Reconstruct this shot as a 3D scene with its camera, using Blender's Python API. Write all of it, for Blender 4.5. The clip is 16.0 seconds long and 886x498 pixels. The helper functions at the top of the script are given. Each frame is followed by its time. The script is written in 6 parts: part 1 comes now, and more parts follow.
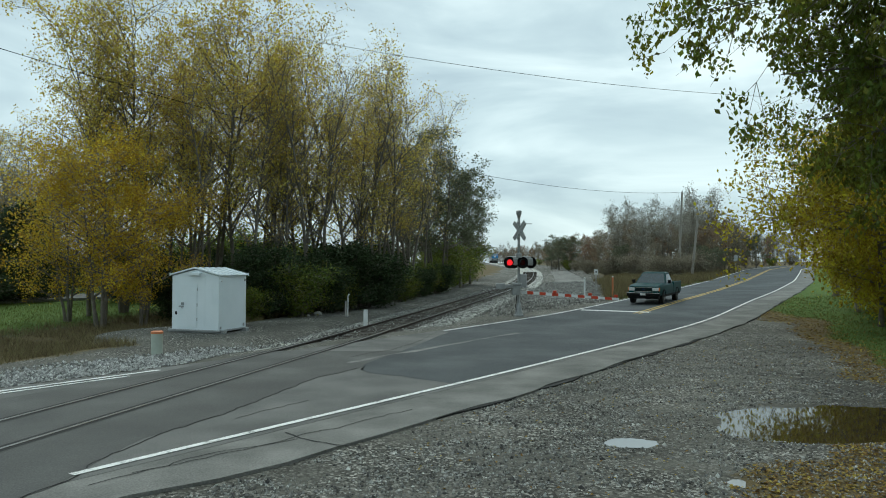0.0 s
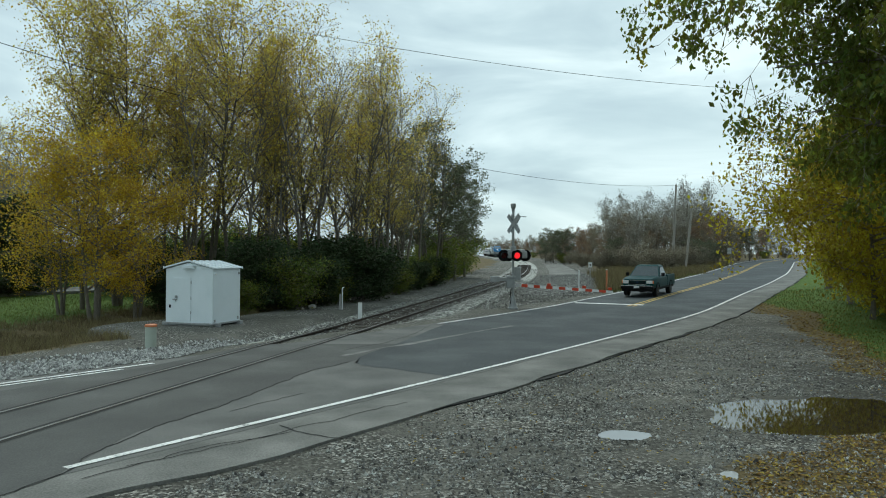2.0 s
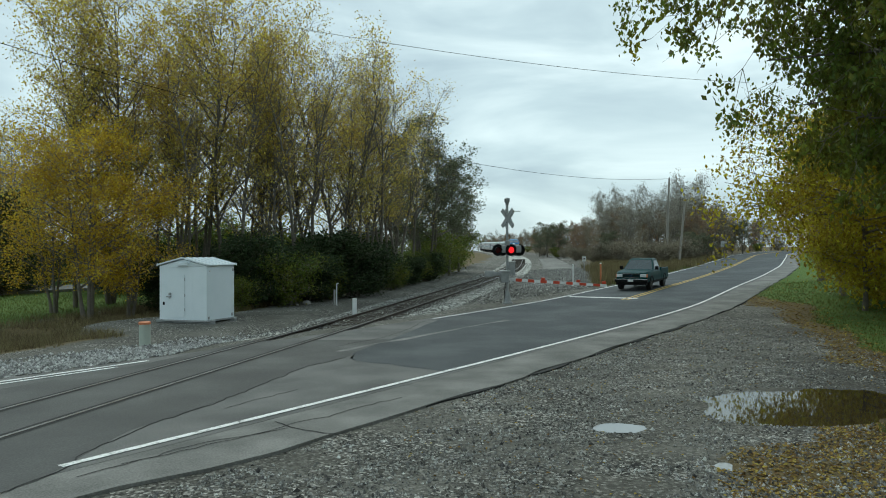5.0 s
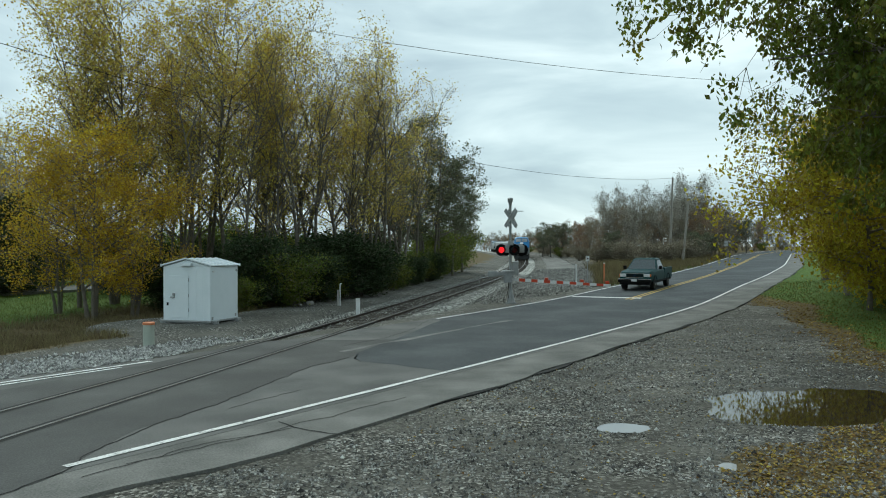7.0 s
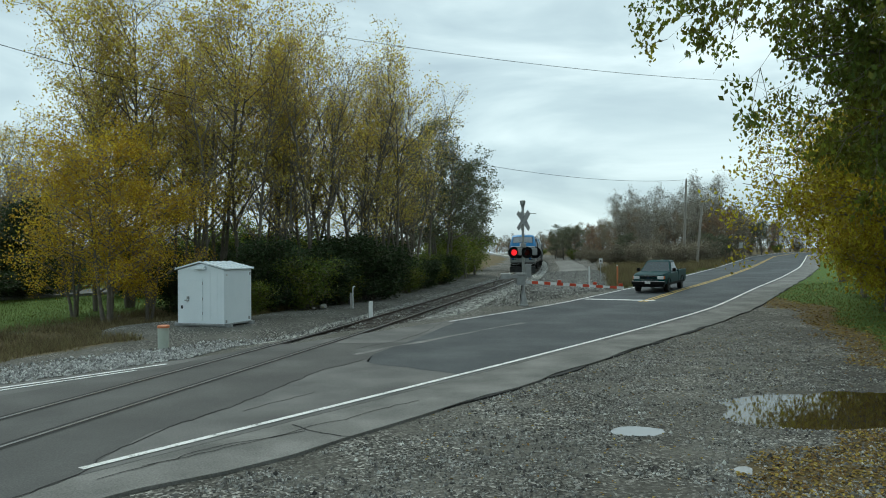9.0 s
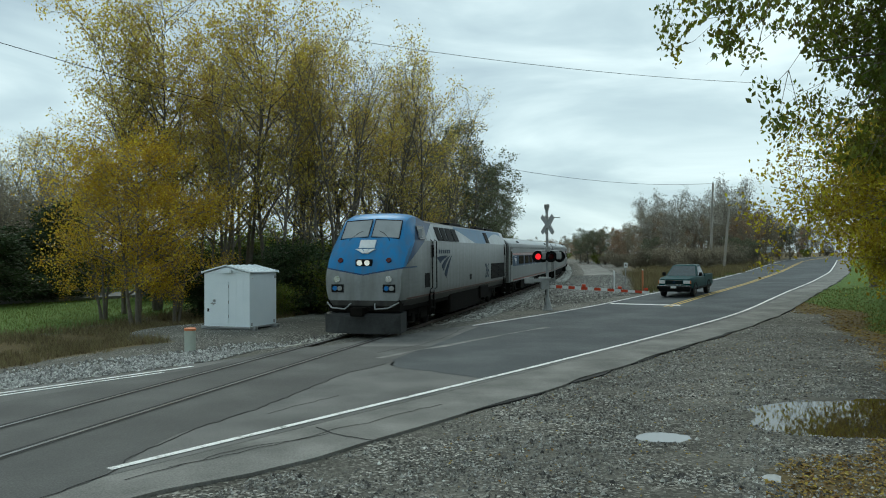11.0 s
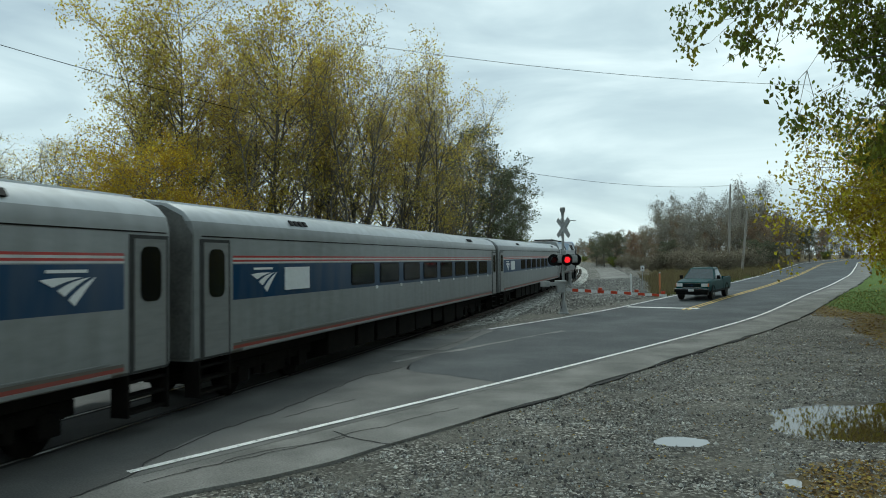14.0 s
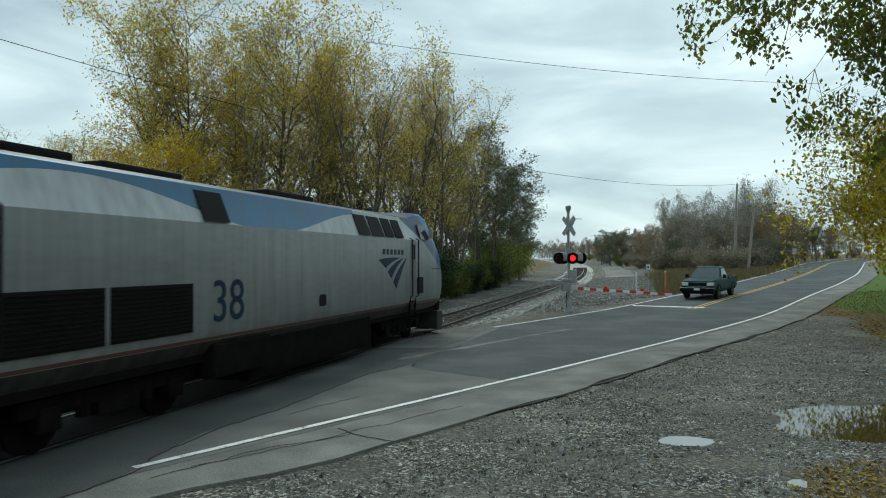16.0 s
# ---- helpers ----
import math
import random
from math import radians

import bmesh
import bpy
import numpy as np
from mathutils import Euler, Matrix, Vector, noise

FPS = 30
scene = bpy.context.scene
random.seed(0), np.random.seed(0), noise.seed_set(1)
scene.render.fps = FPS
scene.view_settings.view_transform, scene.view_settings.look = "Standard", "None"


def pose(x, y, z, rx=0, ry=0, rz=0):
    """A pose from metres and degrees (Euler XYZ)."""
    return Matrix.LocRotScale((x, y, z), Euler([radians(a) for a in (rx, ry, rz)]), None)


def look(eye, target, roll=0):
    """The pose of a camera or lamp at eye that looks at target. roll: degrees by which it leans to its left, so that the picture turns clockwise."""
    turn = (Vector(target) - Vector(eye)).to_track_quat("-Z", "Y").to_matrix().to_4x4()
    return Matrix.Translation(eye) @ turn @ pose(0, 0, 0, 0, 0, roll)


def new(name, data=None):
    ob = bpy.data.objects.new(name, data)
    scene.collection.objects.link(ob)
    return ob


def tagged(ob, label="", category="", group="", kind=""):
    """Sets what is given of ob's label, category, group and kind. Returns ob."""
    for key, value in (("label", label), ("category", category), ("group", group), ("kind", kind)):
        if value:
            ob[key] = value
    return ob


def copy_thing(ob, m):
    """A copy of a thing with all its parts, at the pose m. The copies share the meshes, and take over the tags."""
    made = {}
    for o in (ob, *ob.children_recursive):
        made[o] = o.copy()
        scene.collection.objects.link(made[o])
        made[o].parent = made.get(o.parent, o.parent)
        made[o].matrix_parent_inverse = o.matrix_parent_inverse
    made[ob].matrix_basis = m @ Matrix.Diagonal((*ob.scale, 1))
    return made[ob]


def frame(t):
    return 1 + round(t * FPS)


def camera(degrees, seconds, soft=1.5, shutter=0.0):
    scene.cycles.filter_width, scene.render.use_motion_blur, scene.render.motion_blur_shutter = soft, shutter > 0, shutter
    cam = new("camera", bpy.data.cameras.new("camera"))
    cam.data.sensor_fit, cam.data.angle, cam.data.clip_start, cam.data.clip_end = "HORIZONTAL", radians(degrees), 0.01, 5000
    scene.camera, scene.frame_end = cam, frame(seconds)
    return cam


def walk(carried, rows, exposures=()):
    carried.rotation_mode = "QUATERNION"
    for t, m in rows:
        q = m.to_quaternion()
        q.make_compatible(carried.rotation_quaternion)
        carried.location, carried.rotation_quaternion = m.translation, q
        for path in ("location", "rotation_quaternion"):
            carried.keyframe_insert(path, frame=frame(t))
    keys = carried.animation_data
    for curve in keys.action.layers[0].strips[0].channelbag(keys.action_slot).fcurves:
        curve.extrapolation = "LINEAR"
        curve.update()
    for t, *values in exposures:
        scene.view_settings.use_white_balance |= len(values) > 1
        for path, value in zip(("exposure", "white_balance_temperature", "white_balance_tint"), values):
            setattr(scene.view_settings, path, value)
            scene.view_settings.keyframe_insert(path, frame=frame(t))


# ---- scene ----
EYE = (0.0, 0.0, 2.694)
cam = camera(63.58, 16.0, soft=1.0, shutter=0.08)
# seconds, turn to the left, tilt up, lean (degrees)
AIM = [
    (0.0, -2.390, 1.282, 0.310),
    (0.5, -2.341, 1.056, 0.304),
    (1.0, -2.527, 0.871, 0.309),
    (1.5, -2.695, 0.789, 0.325),
    (2.0, -2.843, 0.721, 0.288),
    (2.5, -2.967, 0.658, 0.130),
    (3.0, -3.095, 0.587, 0.124),
    (3.5, -3.172, 0.511, 0.142),
    (4.0, -3.255, 0.406, 0.027),
    (6.5, -3.226, 0.299, -0.306),
    (7.0, -3.055, 0.331, -0.250),
    (7.5, -2.942, 0.359, -0.314),
    (8.0, -2.793, 0.397, -0.347),
    (8.5, -2.488, 0.429, -0.321),
    (9.0, -2.052, 0.556, -0.420),
    (9.2, -1.781, 0.605, -0.363),
    (11.5, 0.000, 0.943, -0.364),
    (12.0, 0.149, 1.014, -0.380),
    (12.5, 0.579, 1.107, -0.474),
    (13.0, 0.828, 1.175, -0.540),
    (13.5, 0.898, 1.186, -0.489),
    (14.0, 1.086, 1.187, -0.520),
    (14.5, 1.226, 1.195, -0.512),
    (15.0, 1.249, 1.098, -0.411),
    (15.5, 1.408, 1.046, -0.325),
    (16.0, 1.514, 1.014, -0.263),

]


def aim(turn, tilt, lean):
    a, b = radians(turn), radians(tilt)
    way = Vector((-math.sin(a) * math.cos(b), math.cos(a) * math.cos(b), math.sin(b)))
    return look(EYE, Vector(EYE) + way, lean)


walk(cam, [(t, aim(a, b, c)) for t, a, b, c in AIM], [(0.0, 0.42, 6300, -3), (16.0, 0.42, 6300, -3)])

# ---- light: an overcast autumn day ----
world = bpy.data.worlds.new("overcast_sky")
scene.world = world
world.use_nodes = True
wn, wl = world.node_tree.nodes, world.node_tree.links
wn.clear()
w_out = wn.new("ShaderNodeOutputWorld")
w_bg = wn.new("ShaderNodeBackground")
w_sky = wn.new("ShaderNodeTexSky")
w_sky.sky_type, w_sky.sun_disc = "NISHITA", False
w_sky.sun_elevation, w_sky.sun_rotation = radians(52), radians(-15)
w_dim = wn.new("ShaderNodeMix")
w_dim.data_type, w_dim.blend_type = "RGBA", "MULTIPLY"
w_dim.inputs["Factor"].default_value = 1.0
w_dim.inputs["B"].default_value = (0.10, 0.10, 0.10, 1)
w_co = wn.new("ShaderNodeTexCoord")
w_map = wn.new("ShaderNodeMapping")
w_map.inputs["Scale"].default_value = (1.6, 1.6, 6.5)
w_map.inputs["Location"].default_value = (0.35, 0.1, 0.2)
w_noise = wn.new("ShaderNodeTexNoise")
w_noise.inputs["Scale"].default_value = 1.7
w_noise.inputs["Detail"].default_value = 6.0
w_noise.inputs["Roughness"].default_value = 0.5
w_noise.inputs["Distortion"].default_value = 0.5
w_ramp = wn.new("ShaderNodeValToRGB")
w_ramp.color_ramp.elements[0].position, w_ramp.color_ramp.elements[0].color = 0.32, (0.36, 0.43, 0.50, 1)
w_ramp.color_ramp.elements[1].position, w_ramp.color_ramp.elements[1].color = 0.70, (0.78, 0.85, 0.89, 1)
mid = w_ramp.color_ramp.elements.new(0.50)
mid.color = (0.52, 0.60, 0.655, 1)
w_mix = wn.new("ShaderNodeMix")
w_mix.data_type = "RGBA"
w_mix.inputs["Factor"].default_value = 0.9
wl.new(w_co.outputs["Generated"], w_map.inputs["Vector"])
wl.new(w_map.outputs["Vector"], w_noise.inputs["Vector"])
wl.new(w_noise.outputs["Fac"], w_ramp.inputs["Fac"])
wl.new(w_sky.outputs["Color"], w_dim.inputs["A"])
wl.new(w_dim.outputs["Result"], w_mix.inputs["A"])
wl.new(w_ramp.outputs["Color"], w_mix.inputs["B"])
wl.new(w_mix.outputs["Result"], w_bg.inputs["Color"])
w_bg.inputs["Strength"].default_value = 0.95
wl.new(w_bg.outputs["Background"], w_out.inputs["Surface"])

sun_data = bpy.data.lights.new("sun", "SUN")
sun_data.energy, sun_data.angle, sun_data.color = 1.0, radians(20), (1.0, 0.97, 0.92)
sun = new("sun", sun_data)
sun.matrix_world = look((-11, 42, 56), (0, 0, 0))


# ---- materials ----
def shade(name, colors, scale=6.0, rough=0.8, metal=0.0, bump=0.2, fine=60.0, spec=0.3, coat=0.0, detail=6.0, spread=(0.3, 0.7), leaf=0.0, random_tint=0.0, stretch=(1, 1, 1)):
    """A surface with two scales of variation and a fine relief; colors: two or three, dark to light."""
    mat = bpy.data.materials.new(name)
    mat.use_nodes = True
    n, l = mat.node_tree.nodes, mat.node_tree.links
    b = n["Principled BSDF"]
    co = n.new("ShaderNodeTexCoord")
    mp = n.new("ShaderNodeMapping")
    mp.inputs["Scale"].default_value = stretch
    l.new(co.outputs["Object"], mp.inputs["Vector"])
    a = n.new("ShaderNodeTexNoise")
    a.inputs["Scale"].default_value, a.inputs["Detail"].default_value = scale, detail
    f = n.new("ShaderNodeTexNoise")
    f.inputs["Scale"].default_value, f.inputs["Detail"].default_value = fine, 4.0
    l.new(mp.outputs["Vector"], a.inputs["Vector"])
    l.new(mp.outputs["Vector"], f.inputs["Vector"])
    mixf = n.new("ShaderNodeMix")
    mixf.inputs["Factor"].default_value = 0.4
    l.new(a.outputs["Fac"], mixf.inputs["A"])
    l.new(f.outputs["Fac"], mixf.inputs["B"])
    ramp = n.new("ShaderNodeValToRGB")
    e = ramp.color_ramp.elements
    e[0].position, e[0].color = spread[0], (*colors[0], 1)
    e[1].position, e[1].color = spread[1], (*colors[-1], 1)
    if len(colors) == 3:
        m = e.new((spread[0] + spread[1]) / 2)
        m.color = (*colors[1], 1)
    l.new(mixf.outputs["Result"], ramp.inputs["Fac"])
    tint = ramp.outputs["Color"]
    if random_tint:
        hs = n.new("ShaderNodeHueSaturation")
        if leaf:
            src = n.new("ShaderNodeNewGeometry").outputs["Random Per Island"]
        else:
            src = n.new("ShaderNodeObjectInfo").outputs["Random"]
        mr = n.new("ShaderNodeMapRange")
        mr.inputs["To Min"].default_value, mr.inputs["To Max"].default_value = 1 - random_tint, 1 + random_tint
        l.new(src, mr.inputs["Value"])
        l.new(mr.outputs["Result"], hs.inputs["Value"])
        mh = n.new("ShaderNodeMapRange")
        mh.inputs["To Min"].default_value, mh.inputs["To Max"].default_value = 0.5 - random_tint * 0.06, 0.5 + random_tint * 0.06
        l.new(src, mh.inputs["Value"])
        l.new(mh.outputs["Result"], hs.inputs["Hue"])
        l.new(tint, hs.inputs["Color"])
        tint = hs.outputs["Color"]
    l.new(tint, b.inputs["Base Color"])
    b.inputs["Metallic"].default_value = metal
    b.inputs["Specular IOR Level"].default_value = spec
    b.inputs["Coat Weight"].default_value = coat
    rr = n.new("ShaderNodeMapRange")
    rr.inputs["To Min"].default_value, rr.inputs["To Max"].default_value = max(0.03, rough - 0.08), min(1.0, rough + 0.08)
    l.new(a.outputs["Fac"], rr.inputs["Value"])
    l.new(rr.outputs["Result"], b.inputs["Roughness"])
    if bump:
        bp = n.new("ShaderNodeBump")
        bp.inputs["Strength"].default_value, bp.inputs["Distance"].default_value = bump, 0.02
        l.new(f.outputs["Fac"], bp.inputs["Height"])
        l.new(bp.outputs["Normal"], b.inputs["Normal"])
    if leaf:
        tr = n.new("ShaderNodeBsdfTranslucent")
        ms = n.new("ShaderNodeMixShader")
        ms.inputs["Fac"].default_value = leaf
        l.new(tint, tr.inputs["Color"])
        l.new(b.outputs["BSDF"], ms.inputs[1])
        l.new(tr.outputs["BSDF"], ms.inputs[2])
        l.new(ms.outputs["Shader"], n["Material Output"].inputs["Surface"])
    return mat


def glow(name, color, power):
    mat = shade(name, [color, color], rough=0.3, bump=0)
    b = mat.node_tree.nodes["Principled BSDF"]
    b.inputs["Emission Color"].default_value, b.inputs["Emission Strength"].default_value = (*color, 1), power
    return mat


def node_value(n, l, op, a, b=0.0):
    m = n.new("ShaderNodeMath")
    m.operation = op
    for i, v in enumerate((a, b)):
        if isinstance(v, (int, float)):
            m.inputs[i].default_value = v
        else:
            l.new(v, m.inputs[i])
    return m.outputs[0]


def over(n, l, base, color, mask):
    m = n.new("ShaderNodeMix")
    m.data_type = "RGBA"
    l.new(mask, m.inputs["Factor"])
    l.new(base, m.inputs["A"])
    if isinstance(color, tuple):
        m.inputs["B"].default_value = (*color, 1)
    else:
        l.new(color, m.inputs["B"])
    return m.outputs["Result"]


MAT = {
    "asphalt_old": shade("old_grey_asphalt", [(0.082, 0.082, 0.079), (0.125, 0.125, 0.119), (0.175, 0.172, 0.163)], 0.6, 0.85, fine=38, bump=0.5, spread=(0.38, 0.62)),
    "asphalt_cross": shade("crossing_asphalt", [(0.062, 0.062, 0.06), (0.088, 0.088, 0.084), (0.135, 0.134, 0.128)], 0.45, 0.85, fine=38, bump=0.5, spread=(0.40, 0.64)),
    "seam": shade("pale_worn_seam", [(0.09, 0.09, 0.086), (0.16, 0.158, 0.15), (0.25, 0.245, 0.235)], 1.1, 0.85, fine=30, bump=0.3, spread=(0.36, 0.62)),
    "asphalt_new": shade("dark_asphalt", [(0.032, 0.038, 0.042), (0.056, 0.064, 0.069), (0.10, 0.108, 0.111)], 0.4, 0.8, fine=42, bump=0.4, spread=(0.38, 0.64)),
    "shoulder": shade("shoulder_asphalt", [(0.105, 0.105, 0.098), (0.165, 0.163, 0.151), (0.235, 0.23, 0.215)], 0.8, 0.9, fine=36, bump=0.5, spread=(0.38, 0.62)),
    "paint_white": shade("worn_white_road_paint", [(0.17, 0.17, 0.163), (0.62, 0.62, 0.60), (0.76, 0.76, 0.74)], 2.2, 0.75, fine=25, bump=0.1, spread=(0.36, 0.52)),
    "paint_yellow": shade("worn_yellow_road_paint", [(0.16, 0.13, 0.06), (0.50, 0.34, 0.07), (0.55, 0.38, 0.09)], 1.5, 0.7, fine=25, bump=0.1, spread=(0.3, 0.55)),
    "crack": shade("dark_crack_filler", [(0.018, 0.018, 0.018), (0.04, 0.04, 0.038)], 4, 0.9, bump=0.1),
    "rail": shade("rusty_rail_steel", [(0.05, 0.035, 0.028), (0.11, 0.085, 0.07)], 5, 0.6, 0.5, 0.2),
    "rail_top": shade("polished_rail_head", [(0.16, 0.16, 0.16), (0.3, 0.3, 0.3)], 5, 0.35, 0.8, 0.05),
    "tie": shade("weathered_creosote_wood", [(0.035, 0.03, 0.026), (0.09, 0.075, 0.06)], 4, 0.9, fine=40, random_tint=0.3),
    "ballast": shade("crushed_stone", [(0.06, 0.057, 0.05), (0.21, 0.205, 0.19), (0.52, 0.51, 0.485)], 3, 0.95, fine=22, bump=0.9, random_tint=0.8, leaf=0.0001),
    "bark": shade("grey_brown_bark", [(0.09, 0.08, 0.065), (0.19, 0.17, 0.14)], 5, 0.95, fine=30, bump=0.5),
    "bark_pale": shade("pale_grey_bark", [(0.13, 0.115, 0.095), (0.25, 0.225, 0.19)], 4, 0.95, fine=30, bump=0.5),
    "leaf_olive": shade("olive_yellow_leaves", [(0.34, 0.29, 0.07), (0.56, 0.43, 0.09), (0.70, 0.52, 0.09)], 0.16, 0.7, bump=0, leaf=0.5, random_tint=0.4, detail=3, spread=(0.36, 0.64)),
    "leaf_yellow": shade("golden_yellow_leaves", [(0.42, 0.29, 0.035), (0.58, 0.40, 0.045), (0.68, 0.47, 0.05)], 0.4, 0.7, bump=0, leaf=0.5, random_tint=0.35, detail=2),
    "leaf_dark": shade("dark_evergreen_leaves", [(0.021, 0.034, 0.016), (0.039, 0.060, 0.022), (0.065, 0.081, 0.031)], 0.5, 0.8, bump=0, leaf=0.15, random_tint=0.4, detail=2),
    "leaf_green": shade("autumn_green_leaves", [(0.085, 0.125, 0.022), (0.20, 0.21, 0.03), (0.46, 0.33, 0.03)], 0.4, 0.5, bump=0, leaf=0.45, random_tint=0.45, detail=3, spread=(0.38, 0.74)),
    "leaf_grey": shade("grey_green_leaves", [(0.075, 0.088, 0.05), (0.12, 0.132, 0.078), (0.19, 0.195, 0.11)], 0.3, 0.8, bump=0, leaf=0.25, random_tint=0.35, detail=2),
    "leaf_rust": shade("rust_brown_leaves", [(0.19, 0.145, 0.10), (0.26, 0.165, 0.105), (0.29, 0.22, 0.14)], 0.12, 0.8, bump=0, leaf=0.3, random_tint=0.4, detail=2),
    "twig_grey": shade("bare_grey_twigs", [(0.16, 0.14, 0.11), (0.28, 0.25, 0.20)], 1, 0.95, bump=0),
    "white_steel": shade("white_painted_steel", [(0.66, 0.73, 0.76), (0.72, 0.78, 0.81), (0.76, 0.82, 0.85)], 1.2, 0.45, fine=30, bump=0.03, spec=0.4),
    "galv": shade("galvanised_steel", [(0.26, 0.27, 0.27), (0.42, 0.43, 0.43)], 4, 0.5, 0.5, fine=40, bump=0.05),
    "black": shade("black_painted_metal", [(0.006, 0.006, 0.0065), (0.014, 0.014, 0.014)], 4, 0.65, bump=0.05, spec=0.1),
    "dark_under": shade("grimy_black_underframe", [(0.004, 0.004, 0.004), (0.014, 0.012, 0.010)], 3, 0.9, fine=30, bump=0.2, spec=0.06),
    "glass_dark": shade("dark_tinted_glass", [(0.004, 0.005, 0.0055), (0.008, 0.009, 0.010)], 2, 0.12, bump=0, spec=0.18),
    "silver": shade("brushed_silver_cladding", [(0.16, 0.165, 0.165), (0.21, 0.215, 0.213), (0.25, 0.255, 0.25)], 0.7, 0.45, 0.25, fine=14, bump=0.02, stretch=(0.15, 1, 1)),
    "roof_white": shade("pale_weathered_roof", [(0.52, 0.54, 0.55), (0.66, 0.68, 0.69), (0.74, 0.76, 0.77)], 0.8, 0.5, 0.1, fine=10, bump=0.03),
    "blue": shade("blue_gloss_paint", [(0.012, 0.13, 0.38), (0.016, 0.16, 0.45)], 1, 0.3, bump=0.01, coat=0.2),
    "navy": shade("navy_blue_paint", [(0.008, 0.026, 0.055), (0.012, 0.034, 0.07)], 1, 0.5, bump=0.01, spec=0.15),
    "red": shade("red_stripe_paint", [(0.34, 0.045, 0.03), (0.42, 0.06, 0.035)], 3, 0.45, bump=0.02),
    "red_reflect": shade("red_reflective_tape", [(0.48, 0.05, 0.02), (0.62, 0.075, 0.03)], 5, 0.45, bump=0.02),
    "white_paint": shade("white_gloss_paint", [(0.62, 0.63, 0.63), (0.76, 0.77, 0.77)], 3, 0.4, bump=0.02),
    "green_paint": shade("dark_green_metallic_paint", [(0.001, 0.032, 0.034), (0.002, 0.048, 0.050)], 3, 0.35, 0.0, bump=0, coat=0.03, spec=0.05),
    "chrome": shade("chrome", [(0.5, 0.5, 0.5), (0.62, 0.62, 0.62)], 3, 0.18, 0.9, bump=0),
    "rubber": shade("black_rubber", [(0.012, 0.012, 0.012), (0.028, 0.028, 0.027)], 6, 0.85, bump=0.1),
    "clear_lamp": shade("clear_lamp_glass", [(0.55, 0.57, 0.58), (0.75, 0.77, 0.78)], 12, 0.12, bump=0.1, spec=0.6),
    "amber": shade("orange_plastic", [(0.55, 0.13, 0.02), (0.7, 0.2, 0.03)], 5, 0.4, bump=0),
    "pvc": shade("pale_grey_green_plastic", [(0.36, 0.40, 0.35), (0.46, 0.50, 0.44)], 3, 0.5, bump=0.03),
    "orange_cap": shade("faded_orange_plastic", [(0.50, 0.16, 0.07), (0.6, 0.22, 0.10)], 4, 0.5, bump=0.03),
    "wood_pole": shade("weathered_pole_wood", [(0.20, 0.185, 0.16), (0.36, 0.335, 0.30)], 3, 0.9, fine=30, bump=0.4, stretch=(4, 4, 0.3)),
    "concrete": shade("pale_concrete", [(0.28, 0.275, 0.26), (0.42, 0.41, 0.39)], 2, 0.9, fine=30, bump=0.2),
    "lamp_red_off": shade("unlit_red_lens", [(0.05, 0.004, 0.004), (0.08, 0.006, 0.006)], 6, 0.15, bump=0),
    "leaf_litter": shade("fallen_brown_leaves", [(0.13, 0.08, 0.022), (0.25, 0.165, 0.04), (0.38, 0.27, 0.07)], 1.2, 0.85, bump=0, leaf=0.1, random_tint=0.45),
    "straw": shade("dry_straw_grass", [(0.10, 0.082, 0.040), (0.17, 0.14, 0.07), (0.22, 0.18, 0.095)], 0.6, 0.9, bump=0, leaf=0.15, random_tint=0.4),
    "grass": shade("mown_autumn_grass", [(0.07, 0.095, 0.02), (0.12, 0.15, 0.034), (0.19, 0.20, 0.055)], 0.5, 0.9, bump=0, leaf=0.15, random_tint=0.35),
    "plough": shade("dull_grey_plough_steel", [(0.02, 0.021, 0.021), (0.055, 0.057, 0.057)], 3, 0.6, 0.2, fine=20, bump=0.1),
    "lit_red": glow("lit_red_signal_lens", (1.0, 0.02, 0.03), 0.8),
    "lit_white": glow("lit_headlamp", (0.9, 0.86, 0.78), 0.25),
}
MAT["ballast_pale"] = shade("pale_crushed_stone", [(0.16, 0.158, 0.15), (0.34, 0.335, 0.32), (0.58, 0.575, 0.555)], 3, 0.95, fine=22, bump=0.6, random_tint=0.6, leaf=0.0001)
MAT["sign_grey"] = shade("weathered_pale_sign_metal", [(0.26, 0.27, 0.27), (0.40, 0.41, 0.41)], 2, 0.6, fine=25, bump=0.05)
MAT["lane_gravel"] = shade("pale_lane_gravel", [(0.10, 0.097, 0.087), (0.17, 0.166, 0.152), (0.27, 0.263, 0.245)], 0.7, 0.95, fine=14, bump=0.8, spread=(0.38, 0.62))
MAT["leaf_thicket"] = shade("brown_thicket_leaves", [(0.16, 0.148, 0.108), (0.235, 0.205, 0.15), (0.31, 0.265, 0.185)], 0.1, 0.85, bump=0, leaf=0.2, random_tint=0.4, detail=2)
MAT["leaf_haze"] = shade("grey_brown_fine_twigs", [(0.20, 0.19, 0.16), (0.275, 0.257, 0.217), (0.35, 0.325, 0.275)], 0.1, 0.9, bump=0, leaf=0.2, random_tint=0.35, detail=2)
MAT["leaf_lawn"] = shade("yellow_green_leaves", [(0.20, 0.20, 0.022), (0.42, 0.34, 0.03), (0.60, 0.45, 0.04)], 0.4, 0.65, bump=0, leaf=0.4, random_tint=0.4, detail=2)


